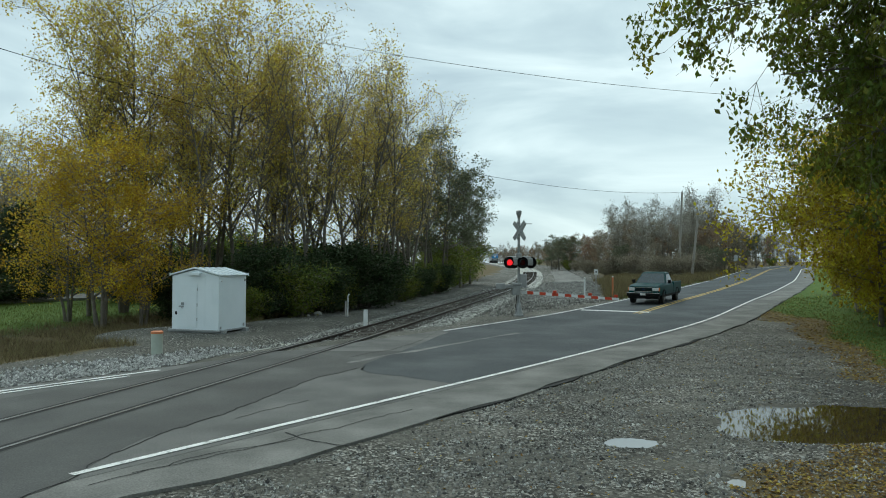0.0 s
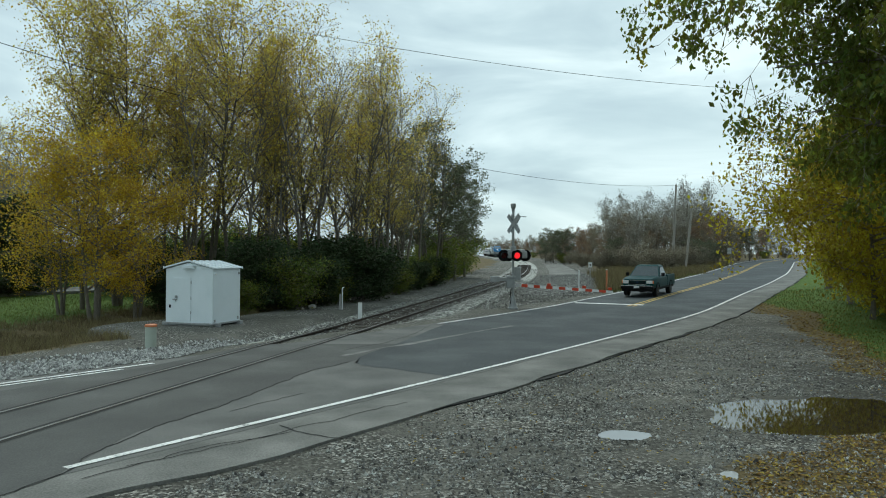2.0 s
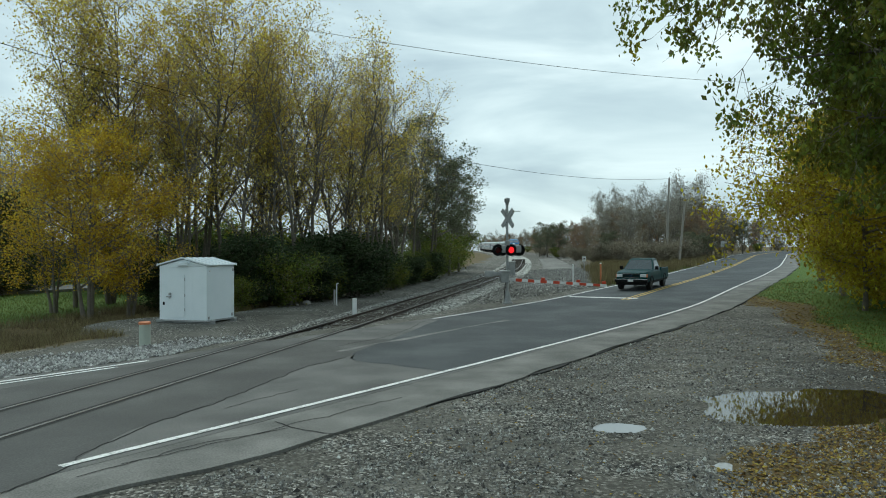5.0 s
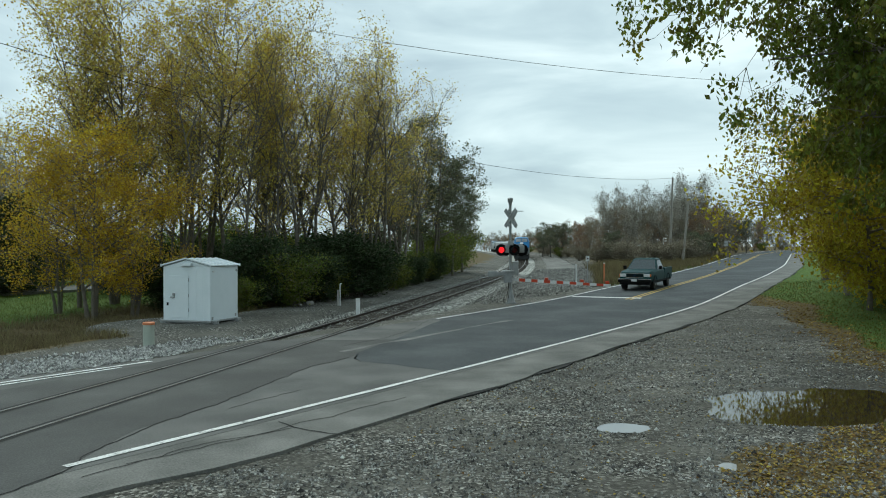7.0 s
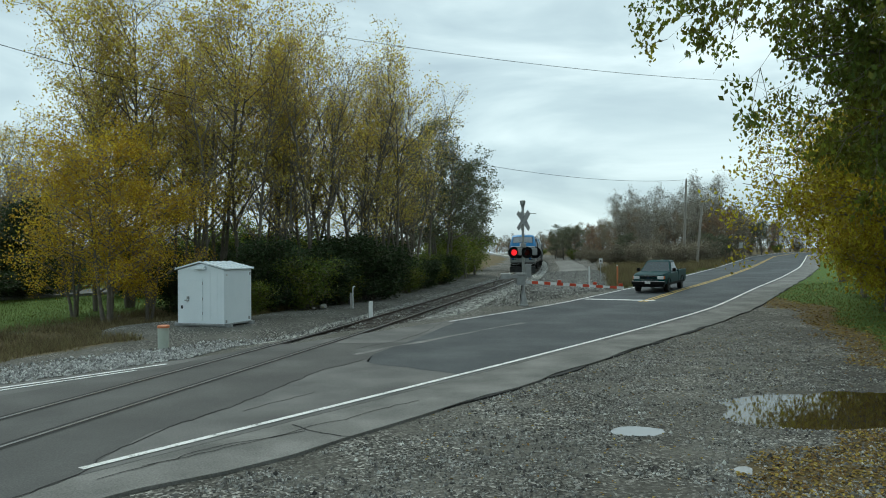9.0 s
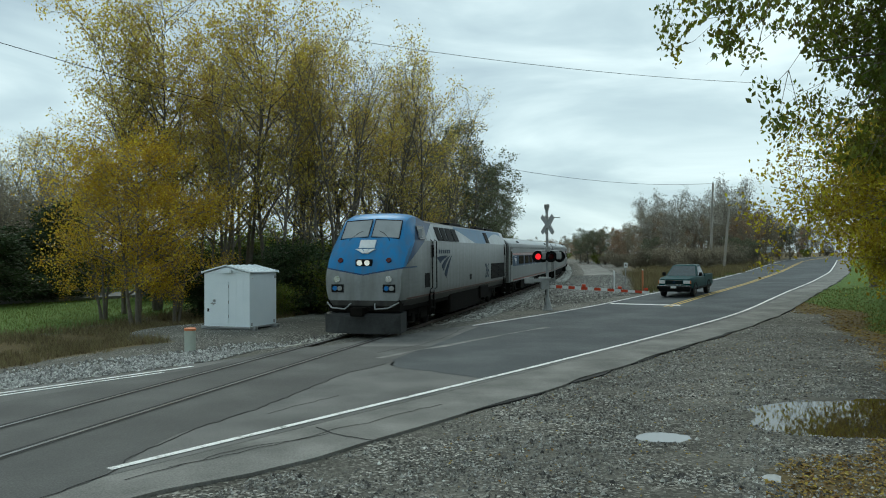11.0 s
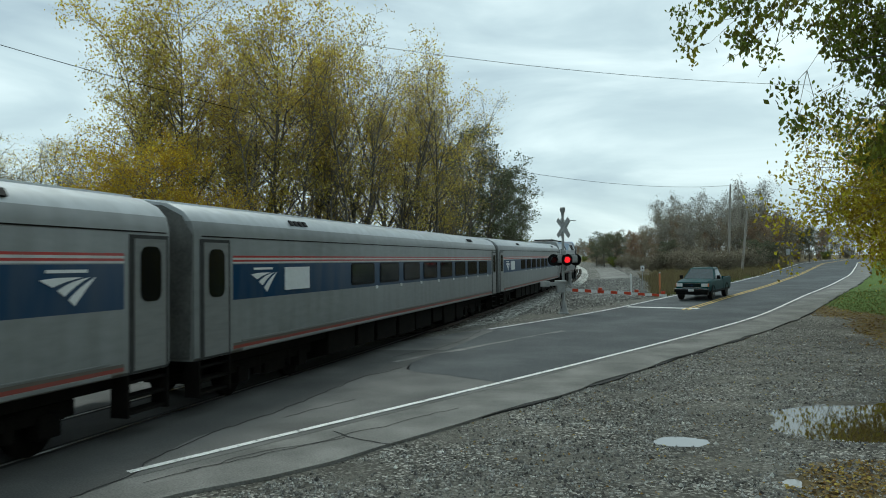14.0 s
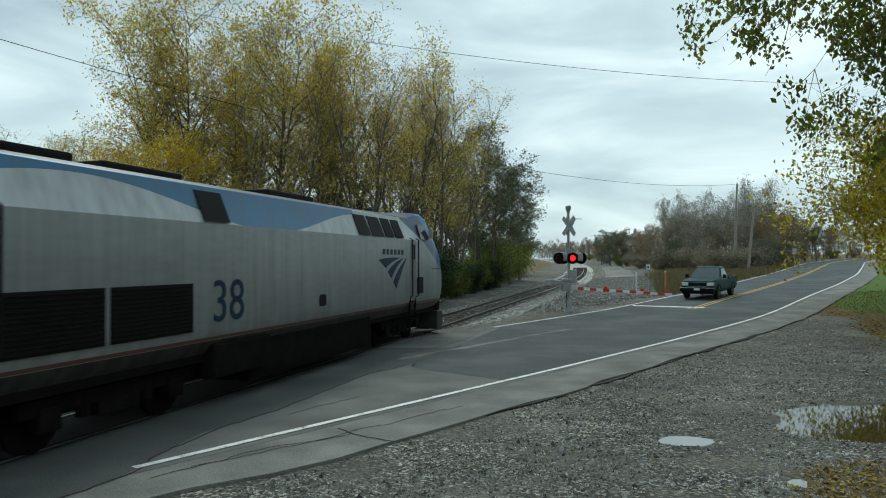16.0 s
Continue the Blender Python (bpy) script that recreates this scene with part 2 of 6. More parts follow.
# ---- mesh building ----
class Mesh:
    """Collects plain geometry for one part."""

    def __init__(self):
        self.v, self.f, self.m = [], [], []

    def add(self, verts, faces, slot=0):
        k = len(self.v)
        self.v.extend(tuple(p) for p in verts)
        self.f.extend(tuple(i + k for i in q) for q in faces)
        self.m.extend([slot] * len(faces))
        return self

    def box(self, a, b, c=0.0, slot=0):
        """A box from corner a to corner b with edges cut by c."""
        (x0, y0, z0), (x1, y1, z1) = a, b
        if c <= 0:
            v = [(x, y, z) for x in (x0, x1) for y in (y0, y1) for z in (z0, z1)]
            return self.add(v, [(0, 1, 3, 2), (4, 6, 7, 5), (0, 4, 5, 1), (2, 3, 7, 6), (0, 2, 6, 4), (1, 5, 7, 3)], slot)
        bm = bmesh.new()
        bmesh.ops.create_cube(bm, size=1)
        for p in bm.verts:
            p.co = Vector(((x0 + x1) / 2 + p.co.x * (x1 - x0), (y0 + y1) / 2 + p.co.y * (y1 - y0), (z0 + z1) / 2 + p.co.z * (z1 - z0)))
        bmesh.ops.bevel(bm, geom=bm.edges[:], offset=c, segments=2, affect="EDGES", profile=0.6)
        bm.verts.index_update()
        self.add([p.co for p in bm.verts], [[p.index for p in q.verts] for q in bm.faces], slot)
        bm.free()
        return self

    def tube(self, pts, radii, sides=8, cap=True, slot=0):
        pts = [Vector(p) for p in pts]
        if isinstance(radii, (int, float)):
            radii = [radii] * len(pts)
        rings = []
        for i, p in enumerate(pts):
            d = (pts[min(i + 1, len(pts) - 1)] - pts[max(i - 1, 0)]).normalized()
            u = d.orthogonal().normalized() if i == 0 else (u - d * u.dot(d)).normalized()
            w = d.cross(u)
            rings.append([p + (u * math.cos(6.28318 * k / sides) + w * math.sin(6.28318 * k / sides)) * radii[i] for k in range(sides)])
        v = [q for r in rings for q in r]
        f = [(i * sides + k, i * sides + (k + 1) % sides, (i + 1) * sides + (k + 1) % sides, (i + 1) * sides + k) for i in range(len(pts) - 1) for k in range(sides)]
        if cap:
            f += [tuple(range(sides))[::-1], tuple((len(pts) - 1) * sides + k for k in range(sides))]
        return self.add(v, f, slot)

    def disc(self, c, axis, r, h, sides=20, slot=0):
        a = Vector(axis).normalized() * h / 2
        c = Vector(c)
        return self.tube([c - a, c + a], r, sides, True, slot)

    def loft(self, rings, closed=True, caps=True, slot=0):
        k = len(rings[0])
        v = [p for r in rings for p in r]
        f = []
        for i in range(len(rings) - 1):
            for j in range(k if closed else k - 1):
                f.append((i * k + j, i * k + (j + 1) % k, (i + 1) * k + (j + 1) % k, (i + 1) * k + j))
        if caps and closed:
            f += [tuple(range(k))[::-1], tuple((len(rings) - 1) * k + j for j in range(k))]
        return self.add(v, f, slot)

    def slab(self, outline, depth, slot=0):
        """A plate from an outline (3D points in a plane) pushed by the vector depth."""
        k = len(outline)
        d = Vector(depth)
        v = [Vector(p) for p in outline] + [Vector(p) + d for p in outline]
        f = [tuple(range(k))[::-1], tuple(range(k, 2 * k))] + [(j, (j + 1) % k, k + (j + 1) % k, k + j) for j in range(k)]
        return self.add(v, f, slot)

    def mesh(self, name, mats, smooth=False):
        me = bpy.data.meshes.new(name)
        me.from_pydata(self.v, [], self.f)
        for mt in mats:
            me.materials.append(mt)
        if len(mats) > 1:
            me.polygons.foreach_set("material_index", self.m)
        bm = bmesh.new()
        bm.from_mesh(me)
        if len(self.f) < 30000:
            bmesh.ops.recalc_face_normals(bm, faces=bm.faces)
        bm.to_mesh(me)
        bm.free()
        if smooth:
            me.polygons.foreach_set("use_smooth", [True] * len(me.polygons))
            me.set_sharp_from_angle(angle=radians(35))
        me.update()
        return me


def part(name, shape, material, parent=None, label="", smooth=False):
    mats = material if isinstance(material, list) else [material]
    ob = new(name, shape.mesh(name, [MAT[k] if isinstance(k, str) else k for k in mats], smooth))
    ob.parent = parent
    if label:
        tagged(ob, label)
    return ob


def thing(name, m, label, category, group="", kind=""):
    ob = new(name)
    ob.empty_display_size = 0.2
    ob.matrix_world = m
    return tagged(ob, label, category, group, kind)


# ---- plan: the track and the terrain ----
CURVE_S = [-200, 0, 45, 80, 120, 160, 220, 290, 360, 620]
CURVE_K = [0.000873, 0.000871, -0.000176, -0.002195, -0.000294, -0.000986, -0.001693, 0.000886, 0.000425, 0.00034]
STEP = 0.5
LINE_S = np.arange(-200, 620, STEP)
_k = np.interp(LINE_S, CURVE_S, CURVE_K)
_t = np.concatenate([[0], np.cumsum((_k[1:] + _k[:-1]) / 2 * STEP)])
_i = int(np.argmin(abs(LINE_S)))
LINE_T = _t - _t[_i] + 0.25206
_m = (LINE_T[1:] + LINE_T[:-1]) / 2
LINE_X = np.concatenate([[0], np.cumsum(np.sin(_m) * STEP)])
LINE_Y = np.concatenate([[0], np.cumsum(np.cos(_m) * STEP)])
LINE_X += -math.cos(0.25206) * 9.1895 - LINE_X[_i]
LINE_Y += math.sin(0.25206) * 9.1895 - LINE_Y[_i]


def ease(a, b, v):
    t = np.clip((np.asarray(v, float) - a) / (b - a), 0, 1)
    return t * t * (3 - 2 * t)


def land(x, y):
    """Height of the graded ground."""
    x, y = np.asarray(x, float), np.asarray(y, float)
    w = x - np.interp(y, LINE_Y, LINE_X)
    r = np.maximum(0, y - 22)
    r = np.minimum(r * r / (r + 8), 330)
    return 0.012 * r + 0.03 * np.clip(w - 3, 0, 50) * ease(25, 45, y)


def track_at(s, side=0.0):
    x, y, t = np.interp(s, LINE_S, LINE_X), np.interp(s, LINE_S, LINE_Y), np.interp(s, LINE_S, LINE_T)
    z = float(land(x, y))
    return Vector((x + math.cos(t) * side, y - math.sin(t) * side, z)), t


ROAD = [(-67.15, -68.55), (-31.15, -20.55), (-7.15, 11.45), (-0.65, 20.1), (5.9, 28.95), (10.9, 35.4), (13.9, 39.8), (18.2, 46.4), (24.0, 55.6), (35.5, 74.9), (59.65, 117.6), (76.0, 140.0), (104.0, 166.0), (150.0, 190.0), (220, 200)]


def resample(pts, step):
    p = np.array(pts, float)
    d = np.concatenate([[0], np.cumsum(np.hypot(*(p[1:] - p[:-1]).T))])
    q = np.arange(0, d[-1], step)
    x, y = np.interp(q, d, p[:, 0]), np.interp(q, d, p[:, 1])
    for _ in range(6):
        x[1:-1], y[1:-1] = (x[:-2] + 2 * x[1:-1] + x[2:]) / 4, (y[:-2] + 2 * y[1:-1] + y[2:]) / 4
    return np.stack([x, y], 1)


ROAD_P = resample(ROAD, 1.0)
_g = np.gradient(ROAD_P, axis=0)
ROAD_N = np.stack([_g[:, 1], -_g[:, 0]], 1) / np.linalg.norm(_g, axis=1)[:, None]


def road_dist(x, y):
    """Signed distance from the road's centre line, positive on the camera's side."""
    x, y = np.atleast_1d(np.asarray(x, float)), np.atleast_1d(np.asarray(y, float))
    out = np.empty(x.shape)
    for i in range(0, x.size, 4000):
        d = np.stack([x.flat[i:i + 4000], y.flat[i:i + 4000]], 1)[:, None] - ROAD_P[None]
        j = np.argmin((d ** 2).sum(2), 1)
        out.flat[i:i + 4000] = (d[np.arange(len(j)), j] * ROAD_N[j]).sum(1)
    return out


def track_dist(x, y):
    """Signed distance from the track's centre line."""
    x, y = np.atleast_1d(np.asarray(x, float)), np.atleast_1d(np.asarray(y, float))
    xt, tt = np.interp(y, LINE_Y, LINE_X), np.interp(y, LINE_Y, LINE_T)
    return (x - xt) * np.cos(tt)


def widen(o, y):
    """The camera's side of the road spreads towards the crest and narrows at the near end."""
    if o > 3:
        o += float(np.interp(y, [10, 20, 30, 40, 50, 70, 100], [0, 0.15, 0.2, 0.35, 0.65, 1.15, 1.35]))
    if o > 4.5:
        o -= float(np.interp(y, [9, 13], [0.95, 0.0]))
    return o


def strip(m, pts, left, right, lift, slot=0, depth=0.0, wobble=0.0):
    """A band along pts from the offset left to the offset right, lying on the ground."""
    p = np.asarray(pts, float)
    g = np.gradient(p, axis=0)
    n = np.stack([g[:, 1], -g[:, 0]], 1) / np.linalg.norm(g, axis=1)[:, None]
    cols = max(1, int(abs(right - left) / 1.5))
    v, k = [], cols + 1
    for i in range(len(p)):
        wa = wobble * (noise.noise(Vector((p[i, 0] * 0.7, p[i, 1] * 0.7, left))) if wobble else 0)
        for c in range(k):
            lo, hi = widen(left, p[i, 1]), widen(right, p[i, 1])
            o = lo + (hi - lo) * c / cols + wa * (1 if c == cols else 0)
            x, y = p[i] + n[i] * o
            v.append((x, y, float(land(x, y)) + lift))
    f = [(i * k + c, i * k + c + 1, (i + 1) * k + c + 1, (i + 1) * k + c) for i in range(len(p) - 1) for c in range(cols)]
    m.add(v, f, slot)
    if depth:
        e = [(left, 0), (right, cols)]
        for o, c in e:
            vv, ff = [], []
            for i in range(len(p)):
                a = v[i * k + c]
                vv += [a, (a[0], a[1], a[2] - depth)]
            ff = [(2 * i, 2 * i + 1, 2 * i + 3, 2 * i + 2) for i in range(len(p) - 1)]
            m.add(vv, ff, slot)
# ---- ground ----
def axis(a, b, lo, hi, n0, grow):
    """Grid lines, fine between lo and hi and coarser outside."""
    q = list(np.arange(lo, hi, n0))
    st, v = n0, hi
    while v < b:
        q.append(v)
        st *= grow
        v += st
    q.append(b)
    st, v = n0, lo
    while v > a:
        st *= grow
        v -= st
        q.insert(0, max(v, a))
    return np.array(q)


PUDDLES = [(3.40, 11.08, 0.37, 0.27, 0.0), (7.35, 12.5, 1.95, 1.25, 0.35), (4.15, 9.05, 0.17, 0.2, 0.2)]


def puddle_dip(x, y):
    d = np.zeros(np.shape(x))
    for cx, cy, a, b, turn in PUDDLES:
        c, s = math.cos(turn), math.sin(turn)
        u, v = ((x - cx) * c + (y - cy) * s) / a, (-(x - cx) * s + (y - cy) * c) / b
        d = np.maximum(d, 1 - ease(0.75, 1.35, np.hypot(u, v)))
    return d


def rough_noise(x, y, size, seed=0.0):
    return np.array([noise.noise(Vector((a / size, b / size, seed))) for a, b in zip(np.ravel(x), np.ravel(y))]).reshape(np.shape(x))


def ground_height(x, y):
    """The bare ground, under road and ballast."""
    z = land(x, y)
    rd, td = road_dist(x, y).reshape(np.shape(x)), track_dist(x, y).reshape(np.shape(x))
    bumpy = rough_noise(x, y, 1.7) * 0.025 + rough_noise(x, y, 0.5, 3.0) * 0.008
    z = z + bumpy * ease(4.6, 6.5, abs(rd)) - 0.05
    z = z - 0.10 * (1 - ease(3.2, 4.2, abs(rd)))
    off_road = ease(5.0, 7.0, abs(rd))
    # ditch beyond the track, and the ballast shoulder
    pad = 1 - ease(2.6, 4.2, np.hypot((x + 8.2) * 0.8, y - 28.4))
    z = z + off_road * (-0.36 * ease(-6.0, -9.5, td) + 0.26 * ease(-10.0, -15.0, td)) * ease(70, 40, y) * (1 - pad) + 0.05 * pad
    z = z - 0.30 * off_road * (1 - ease(1.8, 3.2, abs(td)))
    dip = puddle_dip(x, y)
    z = z - 0.045 * dip + rough_noise(x, y, 0.45, 11.0) * 0.024 * np.minimum(dip * 3, 1)
    return z


gx, gy = axis(-900, 1000, -13, 17, 0.22, 1.12), axis(-500, 1500, 4, 33, 0.22, 1.09)
GX, GY = np.meshgrid(gx, gy)
GZ = ground_height(GX, GY)
ground_mesh = bpy.data.meshes.new("ground")
nx, ny = len(gx), len(gy)
idx = np.arange(nx * ny).reshape(ny, nx)
quads = np.stack([idx[:-1, :-1], idx[:-1, 1:], idx[1:, 1:], idx[1:, :-1]], -1).reshape(-1, 4)
ground_mesh.from_pydata(np.stack([GX.ravel(), GY.ravel(), GZ.ravel()], 1).tolist(), [], quads.tolist())
# cover: red = grass, green = dry grass and leaves, blue = damp earth
rd, td = road_dist(GX, GY).reshape(GX.shape), track_dist(GX, GY).reshape(GX.shape)
wob = rough_noise(GX, GY, 2.5, 7.0)
edge = 12.6 + 0.42 * np.clip(GY - 18, 0, 14) + wob * 1.0
lawn_r = ease(-0.4, 0.8, GX - edge) * ease(4.4, 5.6, rd)
lawn_l = ease(-12.5, -15.0, td + wob * 1.4)
lawn = np.maximum(lawn_r, lawn_l * ease(-2, 0, -rd - 4))
bed = ease(0.5, -0.3, (GY - (9.0 + 0.75 * (GX - 4.0).clip(-4, 3) + wob * 0.9))) * ease(3.2, 4.6, GX + wob * 0.8)
rim = ease(1.6, 0.2, abs(GX - edge + 0.4)) * (rd > 4.6)
verge = ease(-5.0, -8.0, td + wob * 1.5) * (1 - lawn_l)
east = ease(8, 14, td) * ease(-5.0, -6.5, rd) * ease(30, 40, GY)
pad = 1 - ease(2.4, 4.0, np.hypot((GX + 8.2) * 0.8, GY - 28.4))
verge, lawn, lawn_l = verge * (1 - pad), lawn * (1 - pad), lawn_l * (1 - pad)
dry = np.maximum.reduce([bed, rim * 0.9, verge * 0.9 * (-rd > 4.0), east * 0.9])
damp = np.maximum(puddle_dip(GX, GY) * 0.9, ease(3.5, 0.0, np.hypot(GX - 7.0, GY - 11.8)) * 0.55)
ca = ground_mesh.color_attributes.new("cover", "FLOAT_COLOR", "POINT")
ca.data.foreach_set("color", np.stack([lawn, dry, damp, np.ones_like(lawn)], -1).ravel().astype(np.float32))
ground_mesh.polygons.foreach_set("use_smooth", [True] * len(ground_mesh.polygons))


def ground_material():
    mat = bpy.data.materials.new("gravel_grass_and_leaves")
    mat.use_nodes = True
    n, l = mat.node_tree.nodes, mat.node_tree.links
    b = n["Principled BSDF"]
    co = n.new("ShaderNodeTexCoord")
    at = n.new("ShaderNodeAttribute")
    at.attribute_name = "cover"
    sp = n.new("ShaderNodeSeparateColor")
    l.new(at.outputs["Color"], sp.inputs["Color"])

    def tex(scale, detail=5.0, rough=0.6):
        t = n.new("ShaderNodeTexNoise")
        t.inputs["Scale"].default_value, t.inputs["Detail"].default_value, t.inputs["Roughness"].default_value = scale, detail, rough
        l.new(co.outputs["Object"], t.inputs["Vector"])
        return t.outputs["Fac"]

    def ramp(fac, *stops):
        r = n.new("ShaderNodeValToRGB")
        r.color_ramp.elements[0].position, r.color_ramp.elements[0].color = stops[0][0], (*stops[0][1], 1)
        r.color_ramp.elements[1].position, r.color_ramp.elements[1].color = stops[-1][0], (*stops[-1][1], 1)
        for p, c in stops[1:-1]:
            r.color_ramp.elements.new(p).color = (*c, 1)
        l.new(fac, r.inputs["Fac"])
        return r.outputs["Color"]

    stones = n.new("ShaderNodeTexVoronoi")
    stones.inputs["Scale"].default_value = 26.0
    l.new(co.outputs["Object"], stones.inputs["Vector"])
    grit = n.new("ShaderNodeSeparateColor")
    l.new(stones.outputs["Color"], grit.inputs["Color"])
    coarse = tex(0.55, 6)
    gravel = ramp(grit.outputs["Red"], (0.0, (0.035, 0.034, 0.03)), (0.5, (0.11, 0.107, 0.097)), (0.8, (0.24, 0.235, 0.215)), (1.0, (0.6, 0.59, 0.56)))
    packed = ramp(tex(14, 6), (0.3, (0.085, 0.082, 0.073)), (0.7, (0.215, 0.21, 0.19)))
    gravel = over(n, l, gravel, packed, ramp(coarse, (0.42, (0, 0, 0)), (0.62, (1, 1, 1))))
    stain = ramp(tex(0.23, 4), (0.35, (0.55, 0.54, 0.51)), (0.65, (1.06, 1.05, 1.01)))
    mul = n.new("ShaderNodeMix")
    mul.data_type, mul.blend_type = "RGBA", "MULTIPLY"
    mul.inputs["Factor"].default_value = 1.0
    l.new(gravel, mul.inputs["A"])
    l.new(stain, mul.inputs["B"])
    base = mul.outputs["Result"]
    drycol = ramp(tex(9, 8), (0.28, (0.055, 0.045, 0.024)), (0.5, (0.125, 0.095, 0.045)), (0.72, (0.19, 0.145, 0.07)))
    grasscol = ramp(tex(7, 8), (0.28, (0.04, 0.07, 0.014)), (0.5, (0.085, 0.14, 0.026)), (0.72, (0.13, 0.18, 0.045)))
    edgy = node_value(n, l, "MULTIPLY", node_value(n, l, "SUBTRACT", tex(3.5, 7, 0.7), 0.5), 1.6)

    def mask(channel):
        v = node_value(n, l, "ADD", sp.outputs[channel], node_value(n, l, "MULTIPLY", edgy, 0.9))
        m = n.new("ShaderNodeMapRange")
        m.inputs["From Min"].default_value, m.inputs["From Max"].default_value = 0.35, 0.65
        l.new(v, m.inputs["Value"])
        return m.outputs["Result"]

    base = over(n, l, base, drycol, mask("Green"))
    base = over(n, l, base, grasscol, mask("Red"))
    wet = n.new("ShaderNodeMix")
    wet.data_type, wet.blend_type = "RGBA", "MULTIPLY"
    l.new(sp.outputs["Blue"], wet.inputs["Factor"])
    l.new(base, wet.inputs["A"])
    wet.inputs["B"].default_value = (0.42, 0.40, 0.37, 1)
    l.new(wet.outputs["Result"], b.inputs["Base Color"])
    b.inputs["Roughness"].default_value = 0.93
    b.inputs["Specular IOR Level"].default_value = 0.2
    bp = n.new("ShaderNodeBump")
    bp.inputs["Strength"].default_value, bp.inputs["Distance"].default_value = 0.6, 0.03
    l.new(stones.outputs["Distance"], bp.inputs["Height"])
    bp2 = n.new("ShaderNodeBump")
    bp2.inputs["Strength"].default_value, bp2.inputs["Distance"].default_value = 0.5, 0.05
    l.new(tex(9, 8), bp2.inputs["Height"])
    l.new(bp.outputs["Normal"], bp2.inputs["Normal"])
    l.new(bp2.outputs["Normal"], b.inputs["Normal"])
    return mat


ground_mesh.materials.append(ground_material())
ground = tagged(new("ground", ground_mesh), "grey gravel lot with grass and fallen leaves", "ground", kind="structure")


def ground_at(x, y):
    i, j = int(np.clip(np.searchsorted(gx, x) - 1, 0, nx - 2)), int(np.clip(np.searchsorted(gy, y) - 1, 0, ny - 2))
    u, v = (x - gx[i]) / (gx[i + 1] - gx[i]), (y - gy[j]) / (gy[j + 1] - gy[j])
    return float((GZ[j, i] * (1 - u) + GZ[j, i + 1] * u) * (1 - v) + (GZ[j + 1, i] * (1 - u) + GZ[j + 1, i + 1] * u) * v)


# water in the puddles
def water_material(name, tone):
    mat = bpy.data.materials.new(name)
    mat.use_nodes = True
    n, l = mat.node_tree.nodes, mat.node_tree.links
    b = n["Principled BSDF"]
    b.inputs["Base Color"].default_value = tone
    b.inputs["Roughness"].default_value = 0.03
    b.inputs["IOR"].default_value = 1.33
    b.inputs["Specular IOR Level"].default_value = 0.9
    t = n.new("ShaderNodeTexNoise")
    t.inputs["Scale"].default_value = 5.0
    bp = n.new("ShaderNodeBump")
    bp.inputs["Strength"].default_value, bp.inputs["Distance"].default_value = 0.04, 0.01
    l.new(t.outputs["Fac"], bp.inputs["Height"])
    l.new(bp.outputs["Normal"], b.inputs["Normal"])
    return mat


MAT["water"] = water_material("still_muddy_water", (0.035, 0.028, 0.016, 1))
# the small puddles' pale base colour stands in for bright sky reflected in them
MAT["water_pale"] = water_material("milky_puddle_water", (0.22, 0.23, 0.23, 1))
for cx, cy, a, b, turn in PUDDLES:
    m = Mesh()
    ring = []
    for k in range(48):
        q = 6.28318 * k / 48
        r = 1.22 + 0.22 * noise.noise(Vector((math.cos(q) * 2, math.sin(q) * 2, cx)))
        u, v = a * r * math.cos(q), b * r * math.sin(q)
        ring.append((cx + u * math.cos(turn) - v * math.sin(turn), cy + u * math.sin(turn) + v * math.cos(turn), -0.066))
    m.add(ring, [tuple(range(48))])
    tagged(part("water", m, "water" if a > 1 else "water_pale"), "still muddy puddle on the gravel reflecting the sky", "puddle", kind="structure")

# ---- road ----
sel = ROAD_P[20:]
m = Mesh()
strip(m, sel, -3.95, 3.75, 0.0, depth=0.25)
road = tagged(part("road", m, "asphalt_old"), "worn grey asphalt two-lane road", "road", kind="structure")
i0 = int(np.argmin(np.hypot(ROAD_P[:, 0] - 2.0, ROAD_P[:, 1] - 23.6)))
m = Mesh()
end = len(ROAD_P) - 1
offs = np.linspace(-3.6, 3.46, 15)
grid = []
for o in offs:
    first = i0 + float(np.interp(o, [-3.6, 0.2, 0.9, 3.46], [4.7, -5.9, -6.1, -6.3]))
    col = []
    for r in range(241):
        q = first + (end - first) * (r / 240) ** 1.5
        a, f_ = int(min(q, end - 1)), 0.0
        f_ = q - a
        p, nn = ROAD_P[a] * (1 - f_) + ROAD_P[min(a + 1, end)] * f_, ROAD_N[a]
        oo = widen(o, p[1]) if o > 3 else o
        x, y = p + nn * oo
        if r == 0:
            x += 0.25 * noise.noise(Vector((o * 1.1, 0.3, 0)))
        col.append((x, y, float(land(x, y)) + 0.006))
    grid.append(col)
m.add([p for c in grid for p in c], [(c * 241 + r, (c + 1) * 241 + r, (c + 1) * 241 + r + 1, c * 241 + r + 1) for c in range(14) for r in range(240)])
tagged(part("road_surface", m, "asphalt_new"), "darker newer asphalt surface of the road", "road", kind="structure")
# paved shoulder on the camera's side
m = Mesh()
strip(m, sel, 3.752, 5.25, -0.004, depth=0.25, wobble=0.22)
tagged(part("pavement", m, "shoulder"), "pale cracked asphalt shoulder beside the road", "shoulder", kind="structure")


def along(a, b):
    """The piece of the centre line from the point nearest to a to the one nearest to b."""
    i = int(np.argmin(np.hypot(ROAD_P[:, 0] - a[0], ROAD_P[:, 1] - a[1])))
    j = int(np.argmin(np.hypot(ROAD_P[:, 0] - b[0], ROAD_P[:, 1] - b[1])))
    return ROAD_P[i:j + 1]


